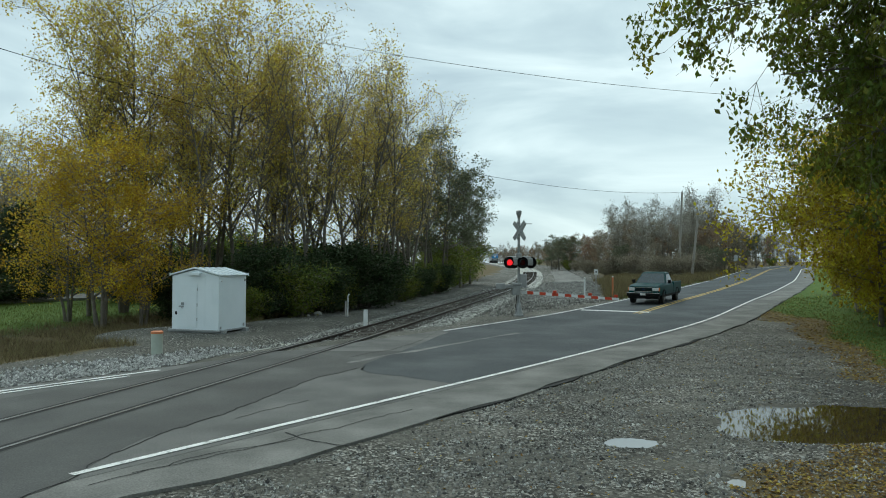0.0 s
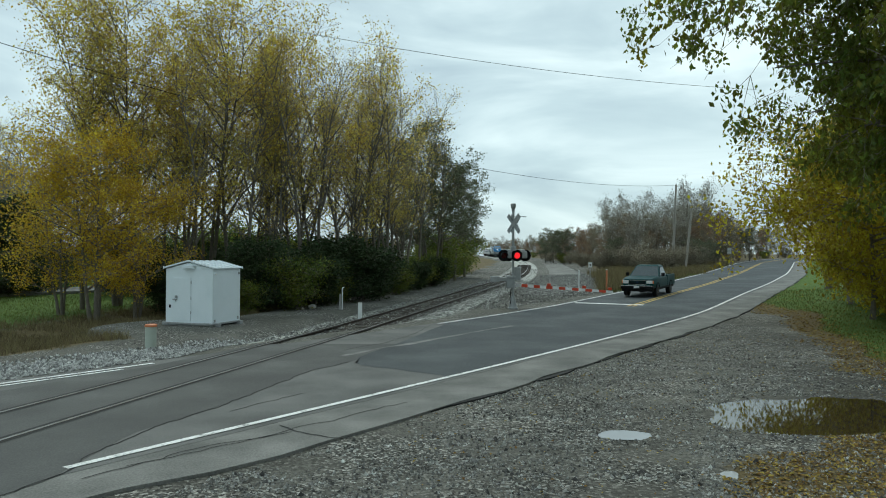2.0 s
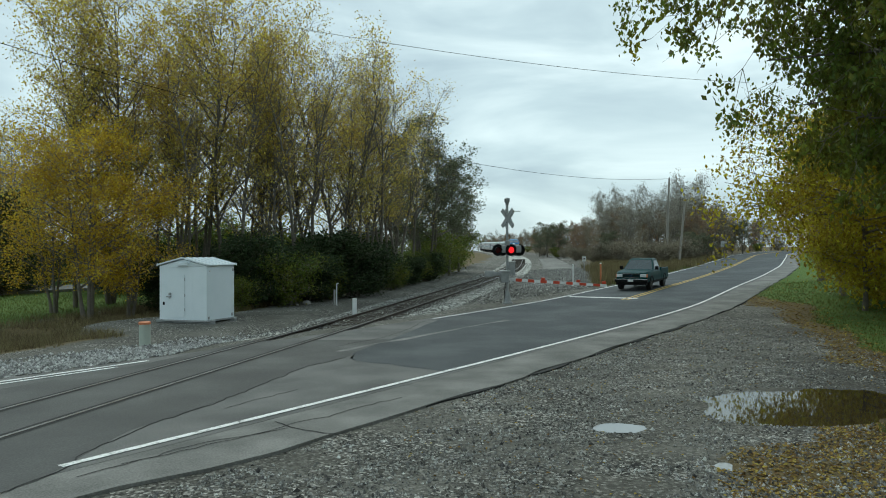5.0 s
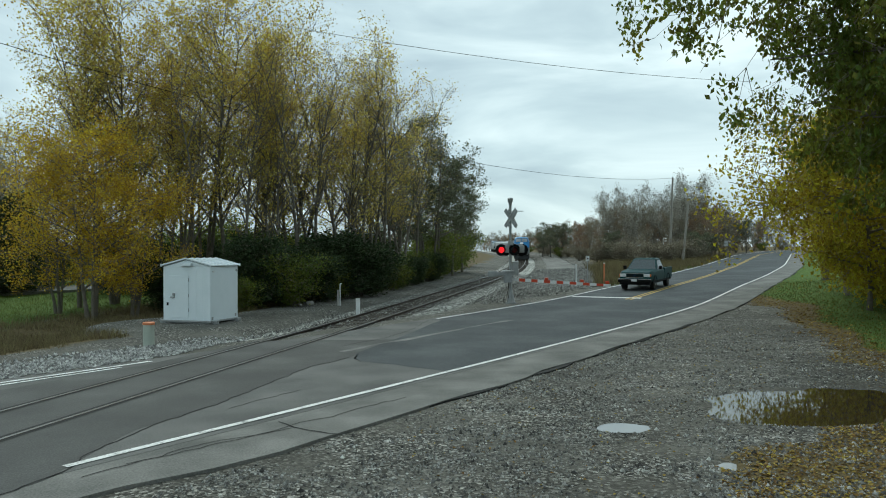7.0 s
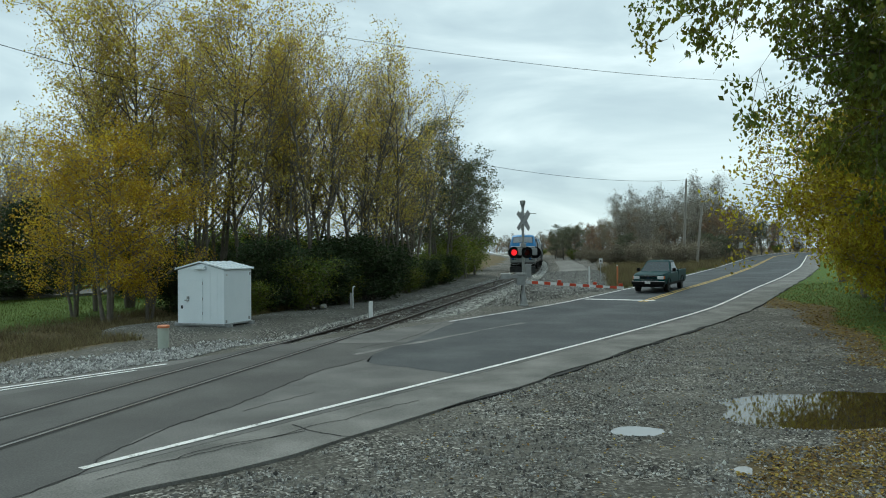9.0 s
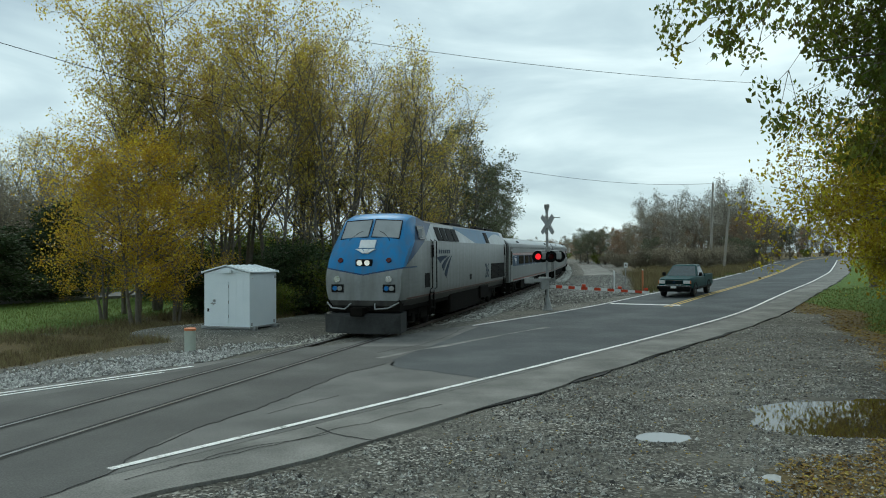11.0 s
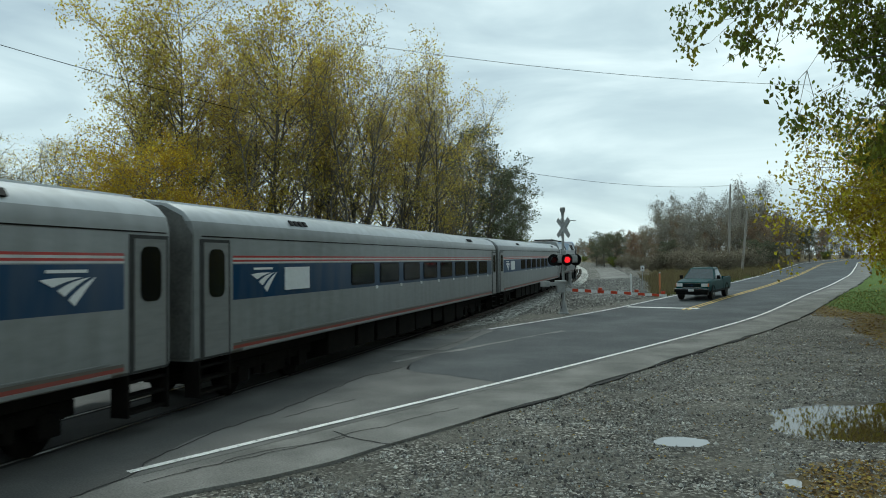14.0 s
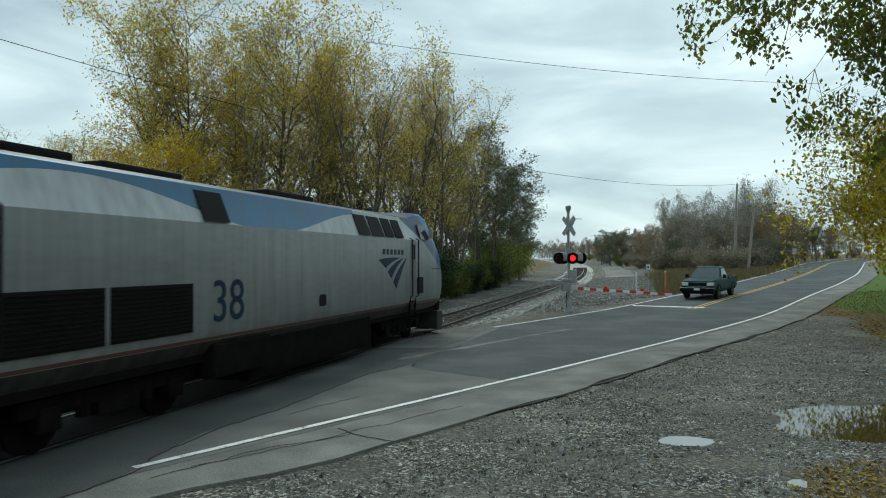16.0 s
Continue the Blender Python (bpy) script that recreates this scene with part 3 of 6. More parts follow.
def marking(name, pts, left, right, mat, label):
    m = Mesh()
    strip(m, pts, left, right, 0.012, depth=0.004)
    tagged(part(name, m, mat), label, "road marking", kind="structure")


marking("edge_line", along((-7.15, 11.45), (80, 156)), 3.45, 3.58, "paint_white", "solid white edge line on the road")
marking("edge_line", along((4.0, 26.9), (80, 156)), -3.75, -3.62, "paint_white", "white line along the far road edge")
marking("edge_line", along((-31, -20.5), (-3.3, 16.6)), -3.60, -3.47, "paint_white", "white line along the far road edge")
marking("edge_line", along((-31, -20.5), (-4.3, 15.3)), -3.30, -3.2, "paint_white", "white line along the far road edge")
for o in (-0.19, 0.08):
    marking("centre_line", along((11.6, 36.4), (80, 156)), o, o + 0.11, "paint_yellow", "faded yellow double centre line")
m = Mesh()
bar = [(9.1, 38.75), (12.2, 36.55), (12.45, 36.95), (9.35, 39.15)]
m.add([(x, y, float(land(x, y)) + 0.014) for x, y in bar], [(0, 1, 2, 3)])
tagged(part("stop_line", m, "paint_white"), "white stop line before the crossing", "road marking", kind="structure")


def crack(pts, width, lift=0.008):
    p = resample(pts, 0.2)
    for i in range(len(p)):
        p[i, 0] += 0.10 * noise.noise(Vector((p[i, 0] * 1.3, p[i, 1] * 1.3, 5))) 
        p[i, 1] += 0.10 * noise.noise(Vector((p[i, 0] * 1.3, p[i, 1] * 1.3, 9)))
        p[i] += np.array((noise.noise(Vector((i * 0.9, 3.0, p[0, 0]))), noise.noise(Vector((i * 0.9, 8.0, p[0, 1]))))) * 0.07
    width *= 0.62
    m = Mesh()
    strip(m, p, -width / 2, width / 2, lift, depth=0.003)
    tagged(part("crack", m, "crack"), "dark open crack in the asphalt", "crack", kind="structure")


crack([(-5.2, 7.2), (-4.3, 8.7), (-4.14, 11.1), (-3.26, 13.4), (-2.22, 17.3), (-1.37, 18.75)], 0.035)
crack([(-3.6, 9.4), (-2.4, 10.55), (-1.2, 12.0), (0.1, 13.5)], 0.022)
crack([(-3.9, 8.9), (-3.0, 10.2), (-1.7, 11.2)], 0.022)
crack([(-2.0, 11.55), (-1.6, 11.1), (-1.15, 10.75), (-0.75, 10.7)], 0.035)
crack([(-3.1, 12.6), (-2.5, 13.6), (-2.0, 14.4)], 0.018)
crack([(-1.9, 20.9), (-0.6, 22.8), (0.2, 25.1), (1.0, 28.6)], 0.02)
# darker paving laid around the rails, as far as the long crack
m = Mesh()
rows_ = np.arange(2.0, 22.6, 0.4)
band_ = []
for y in rows_:
    x0 = float(np.interp(y, LINE_Y, LINE_X)) - float(np.interp(y, [2, 14, 18, 22.5], [3.4, 2.6, 1.5, 1.05]))
    x1 = float(np.interp(y, [2.0, 7.2, 8.7, 11.1, 13.4, 17.3, 18.75, 22.5], [-8.6, -5.2, -4.3, -4.14, -3.26, -2.22, -1.37, 0.2])) - 0.03
    band_ += [(x0 + (x1 - x0) * q, y, float(land(x0 + (x1 - x0) * q, y)) + 0.004) for q in (0, 0.33, 0.67, 1.0)]
m.add(band_, [(4 * r + c, 4 * r + c + 1, 4 * r + c + 5, 4 * r + c + 4) for r in range(len(rows_) - 1) for c in range(3)])
tagged(part("crossing_surface", m, "asphalt_cross"), "dark asphalt laid around the rails of the crossing", "road", kind="structure")
m = Mesh()
strip(m, resample([(-1.75, 19.7), (-0.8, 21.2), (0.8, 23.5), (4.25, 28.2)], 0.3), -0.10, 0.10, 0.011, wobble=0.25)
tagged(part("paving_seam", m, "seam"), "pale worn seam where the newer asphalt begins", "road", kind="structure")
# pale service lane of packed gravel beside the track
m = Mesh()
strip(m, [tuple(track_at(q, 6.2)[0][:2]) for q in np.arange(47.0, 150.0, 1.0)], -2.2, 1.6, -0.005, depth=0.12, wobble=1.2)
tagged(part("gravel_lane", m, "lane_gravel"), "pale packed gravel lane running beside the track", "lane", kind="structure")
# raised asphalt lip along the gravel
m = Mesh()
lip = ROAD_P[(ROAD_P[:, 0] > -4.5) & (ROAD_P[:, 0] < 40)]
strip(m, lip, 5.215, 5.255, -0.02, depth=0.2, wobble=0.22)
tagged(part("road_edge", m, "crack"), "dark broken edge of the shoulder", "road edge", kind="structure")

# ---- railway track ----
def rail_profile():
    return [(-0.036, 0.0), (-0.036, -0.035), (-0.01, -0.05), (-0.01, -0.14), (-0.07, -0.155), (-0.07, -0.17), (0.07, -0.17), (0.07, -0.155), (0.01, -0.14), (0.01, -0.05), (0.036, -0.035), (0.036, 0.0)]


for side in (-0.755, 0.755):
    m = Mesh()
    rings = []
    for s in list(np.arange(-60, 150, 1.0)) + list(np.arange(150, 520, 4.0)):
        p, t = track_at(s, side)
        r = Vector((math.cos(t), -math.sin(t), 0))
        rings.append([p + r * a + Vector((0, 0, b + 0.012)) for a, b in rail_profile()])
    m.loft(rings)
    tagged(part("rail", m, "rail"), "brown rusty steel rail of the railway", "rail", "rails of the track", "structure")
    m = Mesh()
    for a, b, lo, hi in ((-0.034, 0.034, 0.0135, 0.0135),):
        rings = []
        for s in list(np.arange(-60, 150, 1.0)) + list(np.arange(150, 520, 4.0)):
            p, t = track_at(s, side)
            r = Vector((math.cos(t), -math.sin(t), 0))
            rings.append([p + r * a + Vector((0, 0, lo)), p + r * b + Vector((0, 0, hi))])
        m.loft(rings, closed=False, caps=False)
    tagged(part("rail_head", m, "rail_top"), "worn bright running surface of the rail", "rail", kind="structure")
    # flangeways in the crossing's asphalt
    for o, w in ((-0.09, 0.085), (0.09, 0.085)):
        m = Mesh()
        rings = []
        for s in np.arange(-30, 28, 1.0):
            p, t = track_at(s, side + o)
            r = Vector((math.cos(t), -math.sin(t), 0))
            rings.append([p + r * (-w / 2) + Vector((0, 0, 0.010)), p + r * (w / 2) + Vector((0, 0, 0.010))])
        m.loft(rings, closed=False, caps=False)
        tagged(part("flangeway", m, "crack"), "dark rubber flangeway beside the rail", "flangeway", kind="structure")

# ballast bed beyond the crossing
m = Mesh()
rings = []
for s in list(np.arange(20.0, 150, 1.0)) + list(np.arange(150, 520, 4.0)):
    ring = []
    for o, h in ((-3.6, -0.42), (-2.6, -0.30), (-1.9, -0.13), (-1.3, -0.10), (-0.4, -0.12), (0.4, -0.12), (1.3, -0.10), (1.9, -0.13), (2.6, -0.30), (3.6, -0.42)):
        p, t = track_at(s, o)
        q = road_dist(p.x, p.y)[0]
        cut = 0.0 if q < -4.2 else -0.3
        ring.append(p + Vector((0, 0, h + cut + 0.02 * noise.noise(p * 1.3))))
    rings.append(ring)
m.loft(rings, closed=False, caps=False)
ballast = tagged(part("ballast", m, "ballast"), "grey crushed stone ballast under the track", "ballast", kind="structure")


def stones(name, spots, size, mat, label, seed):
    """Loose stones as one heap of small faceted pieces."""
    rnd = np.random.RandomState(seed)
    k = len(spots)
    base = np.array([(1, 0, 0), (-1, 0, 0), (0, 1, 0), (0, -1, 0), (0, 0, 1), (0, 0, -0.6)], float)
    tri = np.array([(0, 2, 4), (2, 1, 4), (1, 3, 4), (3, 0, 4), (2, 0, 5), (1, 2, 5), (3, 1, 5), (0, 3, 5)])
    sc = size * rnd.uniform(0.5, 1.3, (k, 1, 1)) * rnd.uniform(0.55, 1.2, (k, 1, 3))
    v = base[None] * (0.75 + 0.5 * rnd.rand(k, 6, 1)) * sc
    a = rnd.uniform(0, 6.28, k)
    c, s = np.cos(a)[:, None], np.sin(a)[:, None]
    x, y = v[..., 0] * c - v[..., 1] * s, v[..., 0] * s + v[..., 1] * c
    v = np.stack([x, y, v[..., 2]], -1) + np.asarray(spots)[:, None]
    me = bpy.data.meshes.new(name)
    me.from_pydata(v.reshape(-1, 3).tolist(), [], (tri[None] + 6 * np.arange(k)[:, None, None]).reshape(-1, 3).tolist())
    me.materials.append(MAT[mat])
    return tagged(new(name, me), label, "gravel", kind="stuff")


rnd = np.random.RandomState(4)


def ground_many(x, y):
    i, j = np.clip(np.searchsorted(gx, x) - 1, 0, nx - 2), np.clip(np.searchsorted(gy, y) - 1, 0, ny - 2)
    u, v = (x - gx[i]) / (gx[i + 1] - gx[i]), (y - gy[j]) / (gy[j + 1] - gy[j])
    return (GZ[j, i] * (1 - u) + GZ[j, i + 1] * u) * (1 - v) + (GZ[j + 1, i] * (1 - u) + GZ[j + 1, i + 1] * u) * v


def cover_at(grid, x, y):
    return grid[np.clip(np.searchsorted(gy, y), 0, ny - 1), np.clip(np.searchsorted(gx, x), 0, nx - 1)]


def patchy(x, y, size, seed):
    """Cheap smooth patches from a few waves."""
    r = np.random.RandomState(seed)
    v = 0
    for k in range(7):
        a, f, p = r.uniform(0, 6.28), r.uniform(0.6, 2.2) / size, r.uniform(0, 6.28)
        v = v + np.sin((x * np.cos(a) + y * np.sin(a)) * f * 6.28 + p)
    return v / 7


def pick(count, x0, x1, y0, y1, keep, lift=0.0, power=1.0):
    """Random spots on the ground where keep(x, y) holds."""
    out = np.zeros((0, 3))
    for _ in range(40):
        x, y = rnd.uniform(x0, x1, count * 2), y0 + (y1 - y0) * rnd.rand(count * 2) ** power
        ok = keep(x, y)
        x, y = x[ok], y[ok]
        out = np.concatenate([out, np.stack([x, y, ground_many(x, y) + lift], 1)])
        if len(out) >= count:
            break
    return out[:count]


s_, o_ = np.where(rnd.rand(30000) < 0.75, rnd.uniform(22, 75, 30000), rnd.uniform(22, 120, 30000)), rnd.uniform(-3.4, 3.4, 30000)
x_, y_, t_ = np.interp(s_, LINE_S, LINE_X), np.interp(s_, LINE_S, LINE_Y), np.interp(s_, LINE_S, LINE_T)
x_, y_ = x_ + np.cos(t_) * o_, y_ - np.sin(t_) * o_
ok = (abs(abs(o_) - 0.76) > 0.06) & (road_dist(x_, y_) < -4.3)
spots = np.stack([x_, y_, land(x_, y_) + np.interp(abs(o_), [0, 1.3, 1.9, 2.6, 3.6], [-0.12, -0.10, -0.13, -0.30, -0.42]) + 0.01], 1)[ok]
stones("ballast_stone", spots, 0.042, "ballast", "loose grey ballast stones along the track", 5)

# sleepers
proto = Mesh().box((-1.3, -0.115, -0.32), (1.3, 0.115, -0.155), 0.0).mesh("sleeper", [MAT["tie"]])
for s in np.arange(24.0, 150, 0.52):
    p, t = track_at(s)
    if road_dist(p.x, p.y)[0] > -5.2:
        continue
    ob = new("sleeper", proto)
    ob.parent = ballast
    ob.matrix_world = Matrix.Translation(p + Vector((0, 0, 0.075 + 0.008 * math.sin(s * 7)))) @ Matrix.Rotation(-t + 0.02 * math.sin(s * 3), 4, "Z")

# pale stones beside the far road edge, by the shed
def by_edge(x, y):
    band = -4.2 - cover_at(rd, x, y)
    return (track_dist(x, y) < -1.9) & (band > 0) & (band < 2.6 * rnd.rand(len(x)) ** 0.7 + 0.3)


stones("gravel", pick(21000, -26, 4, -4, 36, by_edge, 0.02), 0.043, "ballast_pale", "pale crushed stones along the road edge", 6)
# loose stones blur the lane's edges
def on_lane(x, y):
    return (abs(track_dist(x, y) - 6.0) < 3.4) & (cover_at(rd, x, y) < -5.2)


stones("gravel", pick(9000, 3, 24, 36, 85, on_lane, 0.07), 0.05, "ballast", "loose grey stones on the service lane", 12)
# stones of the near lot
def on_lot(x, y):
    return (cover_at(rd, x, y) > 5.35) & (patchy(x, y, 2.5, 2) > rnd.uniform(-0.5, 0.4, len(x))) & (puddle_dip(x, y) < 0.25) & (cover_at(lawn, x, y) < 0.3)


stones("gravel", pick(52000, -6, 14, 5.5, 29, on_lot, 0.003, 1.9), 0.019, "ballast", "loose grey gravel scattered on the lot", 7)
stones("gravel", pick(4200, -6, 12, 5.5, 24, on_lot, 0.006, 1.7), 0.033, "ballast", "larger loose stones on the lot", 8)
# ---- train ----
def livery(name, kind):
    """Paint scheme in the vehicle's own space: x forward, z up."""
    mat = shade(name, [(0.19, 0.202, 0.203), (0.235, 0.247, 0.247), (0.27, 0.28, 0.28)], 0.8, 0.42, 0.12, fine=9, bump=0.015, spec=0.2, stretch=(0.25, 1, 1))
    n, l = mat.node_tree.nodes, mat.node_tree.links
    b = n["Principled BSDF"]
    col = b.inputs["Base Color"].links[0].from_socket
    co = n.new("ShaderNodeTexCoord")
    xyz = n.new("ShaderNodeSeparateXYZ")
    l.new(co.outputs["Object"], xyz.inputs["Vector"])
    x, y, z = xyz.outputs
    val = lambda op, a, b=0.0: node_value(n, l, op, a, b)
    step = lambda v, at: val("GREATER_THAN", v, at)
    both = lambda a, b: val("MULTIPLY", a, b)
    if kind == "loco":
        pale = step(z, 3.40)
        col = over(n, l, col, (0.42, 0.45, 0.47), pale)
        # blue waves on the upper flank behind the cab
        wave = val("ADD", val("MULTIPLY", val("SINE", val("MULTIPLY", x, 0.62)), 0.33), 3.66)
        wavy = both(both(step(z, wave), step(2.2, x)), step(x, -9.0))
        col = over(n, l, col, (0.06, 0.16, 0.28), both(wavy, pale))
        # nose: bright blue over navy, swept back
        sweep = val("SUBTRACT", val("ADD", x, val("MULTIPLY", z, 2.35)), 0.0)
        navy = both(step(sweep, 15.55), step(x, 4.0))
        crease = val("ADD", val("MULTIPLY", val("ABSOLUTE", y), 0.17), 2.19)
        top = step(z, crease)
        navy = both(navy, top)
        col = over(n, l, col, (0.012, 0.05, 0.13), navy)
        bright = both(both(step(val("ADD", x, val("MULTIPLY", z, 1.05)), 12.35), top), step(x, 6.9))
        col = over(n, l, col, (0.022, 0.19, 0.43), bright)
        line = both(both(step(z, val("SUBTRACT", crease, 0.05)), step(crease, z)), step(x, 8.6))
        col = over(n, l, col, (0.012, 0.05, 0.13), line)
        col = over(n, l, col, (0.03, 0.029, 0.027), step(1.26, z))
        roof = both(step(z, 4.12), step(6.8, x))
        col = over(n, l, col, (0.10, 0.10, 0.105), roof)
        red = both(step(z, 1.27), step(1.33, z))
        col = over(n, l, col, (0.13, 0.05, 0.04), both(red, step(9.6, x)))
    else:
        band = both(step(z, 2.03), step(2.72, z))
        half = step(11.5, val("ABSOLUTE", x))
        col = over(n, l, col, (0.002, 0.034, 0.088), both(band, half))
        for lo, hi, c in ((2.735, 2.765, (0.5, 0.5, 0.48)), (2.765, 2.805, (0.36, 0.035, 0.03)), (2.805, 2.845, (0.5, 0.5, 0.48)), (2.845, 2.885, (0.36, 0.035, 0.03)), (1.09, 1.15, (0.26, 0.055, 0.04)), (1.15, 1.20, (0.12, 0.105, 0.09)), (1.0, 1.09, (0.17, 0.155, 0.135))):
            col = over(n, l, col, c, both(both(step(z, lo), step(hi, z)), half))
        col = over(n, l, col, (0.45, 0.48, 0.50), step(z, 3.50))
    grime = n.new("ShaderNodeTexNoise")
    grime.inputs["Scale"].default_value = 0.9
    mp = n.new("ShaderNodeMapping")
    mp.inputs["Scale"].default_value = (5, 5, 0.4) if kind == "loco" else (3, 3, 0.6)
    l.new(co.outputs["Object"], mp.inputs["Vector"])
    l.new(mp.outputs["Vector"], grime.inputs["Vector"])
    mr = n.new("ShaderNodeMapRange")
    mr.inputs["From Min"].default_value, mr.inputs["From Max"].default_value = 0.35, 0.75
    mr.inputs["To Min"].default_value, mr.inputs["To Max"].default_value = 0.0, 0.40 if kind == "loco" else 0.3
    l.new(grime.outputs["Fac"], mr.inputs["Value"])
    col = over(n, l, col, (0.11, 0.108, 0.098), mr.outputs["Result"])
    l.new(col, b.inputs["Base Color"])
    return mat


MAT["loco_paint"] = livery("locomotive_livery", "loco")
MAT["coach_paint"] = livery("coach_livery", "coach")


def wheel(name, x, y, parent, r=0.5):
    m = Mesh().tube([(x, y - 0.07, r), (x, y + 0.05, r), (x, y + 0.07, r)], [r, r, r * 0.93], 24)
    m.disc((x, y + 0.09 * (1 if y > 0 else -1), r), (0, 1, 0), 0.16, 0.12, 12)
    return part(name, m, "dark_under", parent, smooth=True)


def bogie(parent, x, base, r):
    m = Mesh()
    for y in (-1.05, 1.05):
        m.box((x - base / 2 - 0.5, y - 0.07, r + 0.05), (x + base / 2 + 0.5, y + 0.07, r + 0.30), 0.03)
        m.box((x - 0.45, y - 0.1, r - 0.15), (x + 0.45, y + 0.1, r + 0.1), 0.03)
        for o in (-1, 1):
            m.box((x + o * base / 2 - 0.2, y - 0.12, r - 0.18), (x + o * base / 2 + 0.2, y + 0.12, r + 0.18), 0.04)
            m.tube([(x + o * base / 4, y, r - 0.1), (x + o * base / 4, y, r + 0.25)], 0.11, 10)
    m.box((x - 0.5, -1.0, r), (x + 0.5, 1.0, r + 0.3), 0.03)
    b = part("bogie", m, "dark_under", parent)
    for o in (-1, 1):
        part("axle", Mesh().tube([(x + o * base / 2, -0.8, r), (x + o * base / 2, 0.8, r)], 0.08, 10), "dark_under", b)
        for y in (-0.755, 0.755):
            wheel("wheel", x + o * base / 2, y, b, r)
    return b


def side_plate(m, x0, x1, z0, z1, y, out=0.012, lean=0.0):
    """A flush plate on the vehicle's flank, at y on the camera's side or the other."""
    s = 1 if y > 0 else -1
    a = [(x0, y, z0), (x1, y, z0), (x1, y - s * lean, z1), (x0, y - s * lean, z1)]
    m.slab(a, (0, s * out, 0))


def rounded_plate(m, x0, x1, z0, z1, y, out, r=0.07):
    pts = []
    for cx, cz, a0 in ((x1 - r, z1 - r, 0), (x0 + r, z1 - r, 90), (x0 + r, z0 + r, 180), (x1 - r, z0 + r, 270)):
        for k in range(5):
            q = radians(a0 + k * 22.5)
            pts.append((cx + r * math.cos(q), y, cz + r * math.sin(q)))
    m.slab(pts, (0, out if y > 0 else -out, 0))


def text_mesh(body, size):
    """Flat lettering as plain geometry."""
    cu = bpy.data.curves.new("lettering", "FONT")
    cu.body, cu.size, cu.align_x, cu.extrude = body, size, "CENTER", 0.004
    ob = bpy.data.objects.new("lettering", cu)
    scene.collection.objects.link(ob)
    me = bpy.data.meshes.new_from_object(ob.evaluated_get(bpy.context.evaluated_depsgraph_get()))
    bpy.data.objects.remove(ob)
    return me


def lettering(name, body, size, m, mat, parent, label=""):
    me = text_mesh(body, size)
    me.transform(m)
    me.materials.clear()
    me.materials.append(MAT[mat])
    ob = new(name, me)
    ob.parent = parent
    if label:
        tagged(ob, label)
    return ob


def emblem(base, xc, zc, size, y, mat, label):
    """Three blades that sweep up to one corner; y: the flank."""
    s = 1 if y > 0 else -1

    def bow(a, c, e):
        p = [((1 - u) ** 2 * a[0] + 2 * u * (1 - u) * c[0] + u * u * e[0], (1 - u) ** 2 * a[1] + 2 * u * (1 - u) * c[1] + u * u * e[1]) for u in [q / 8 for q in range(9)]]
        return [(xc + (u - 4.05) * size * s, y, zc + (v - 2.40) * size) for u, v in p]

    for p0, c0, p1, c1, e in (((5.25, 2.80), (4.45, 2.90), (4.72, 2.56), (4.20, 2.76), (3.45, 2.86)), ((4.52, 2.44), (4.05, 2.74), (4.24, 2.25), (3.78, 2.62), (3.12, 2.86)), ((4.06, 2.12), (3.62, 2.54), (3.80, 1.92), (3.36, 2.42), (2.86, 2.86))):
        m = Mesh()
        m.slab(bow(p0, c0, e) + bow(p1, c1, e)[-2::-1], (0, 0.012 * s, 0))
        part("emblem_blade", m, mat, base, label)


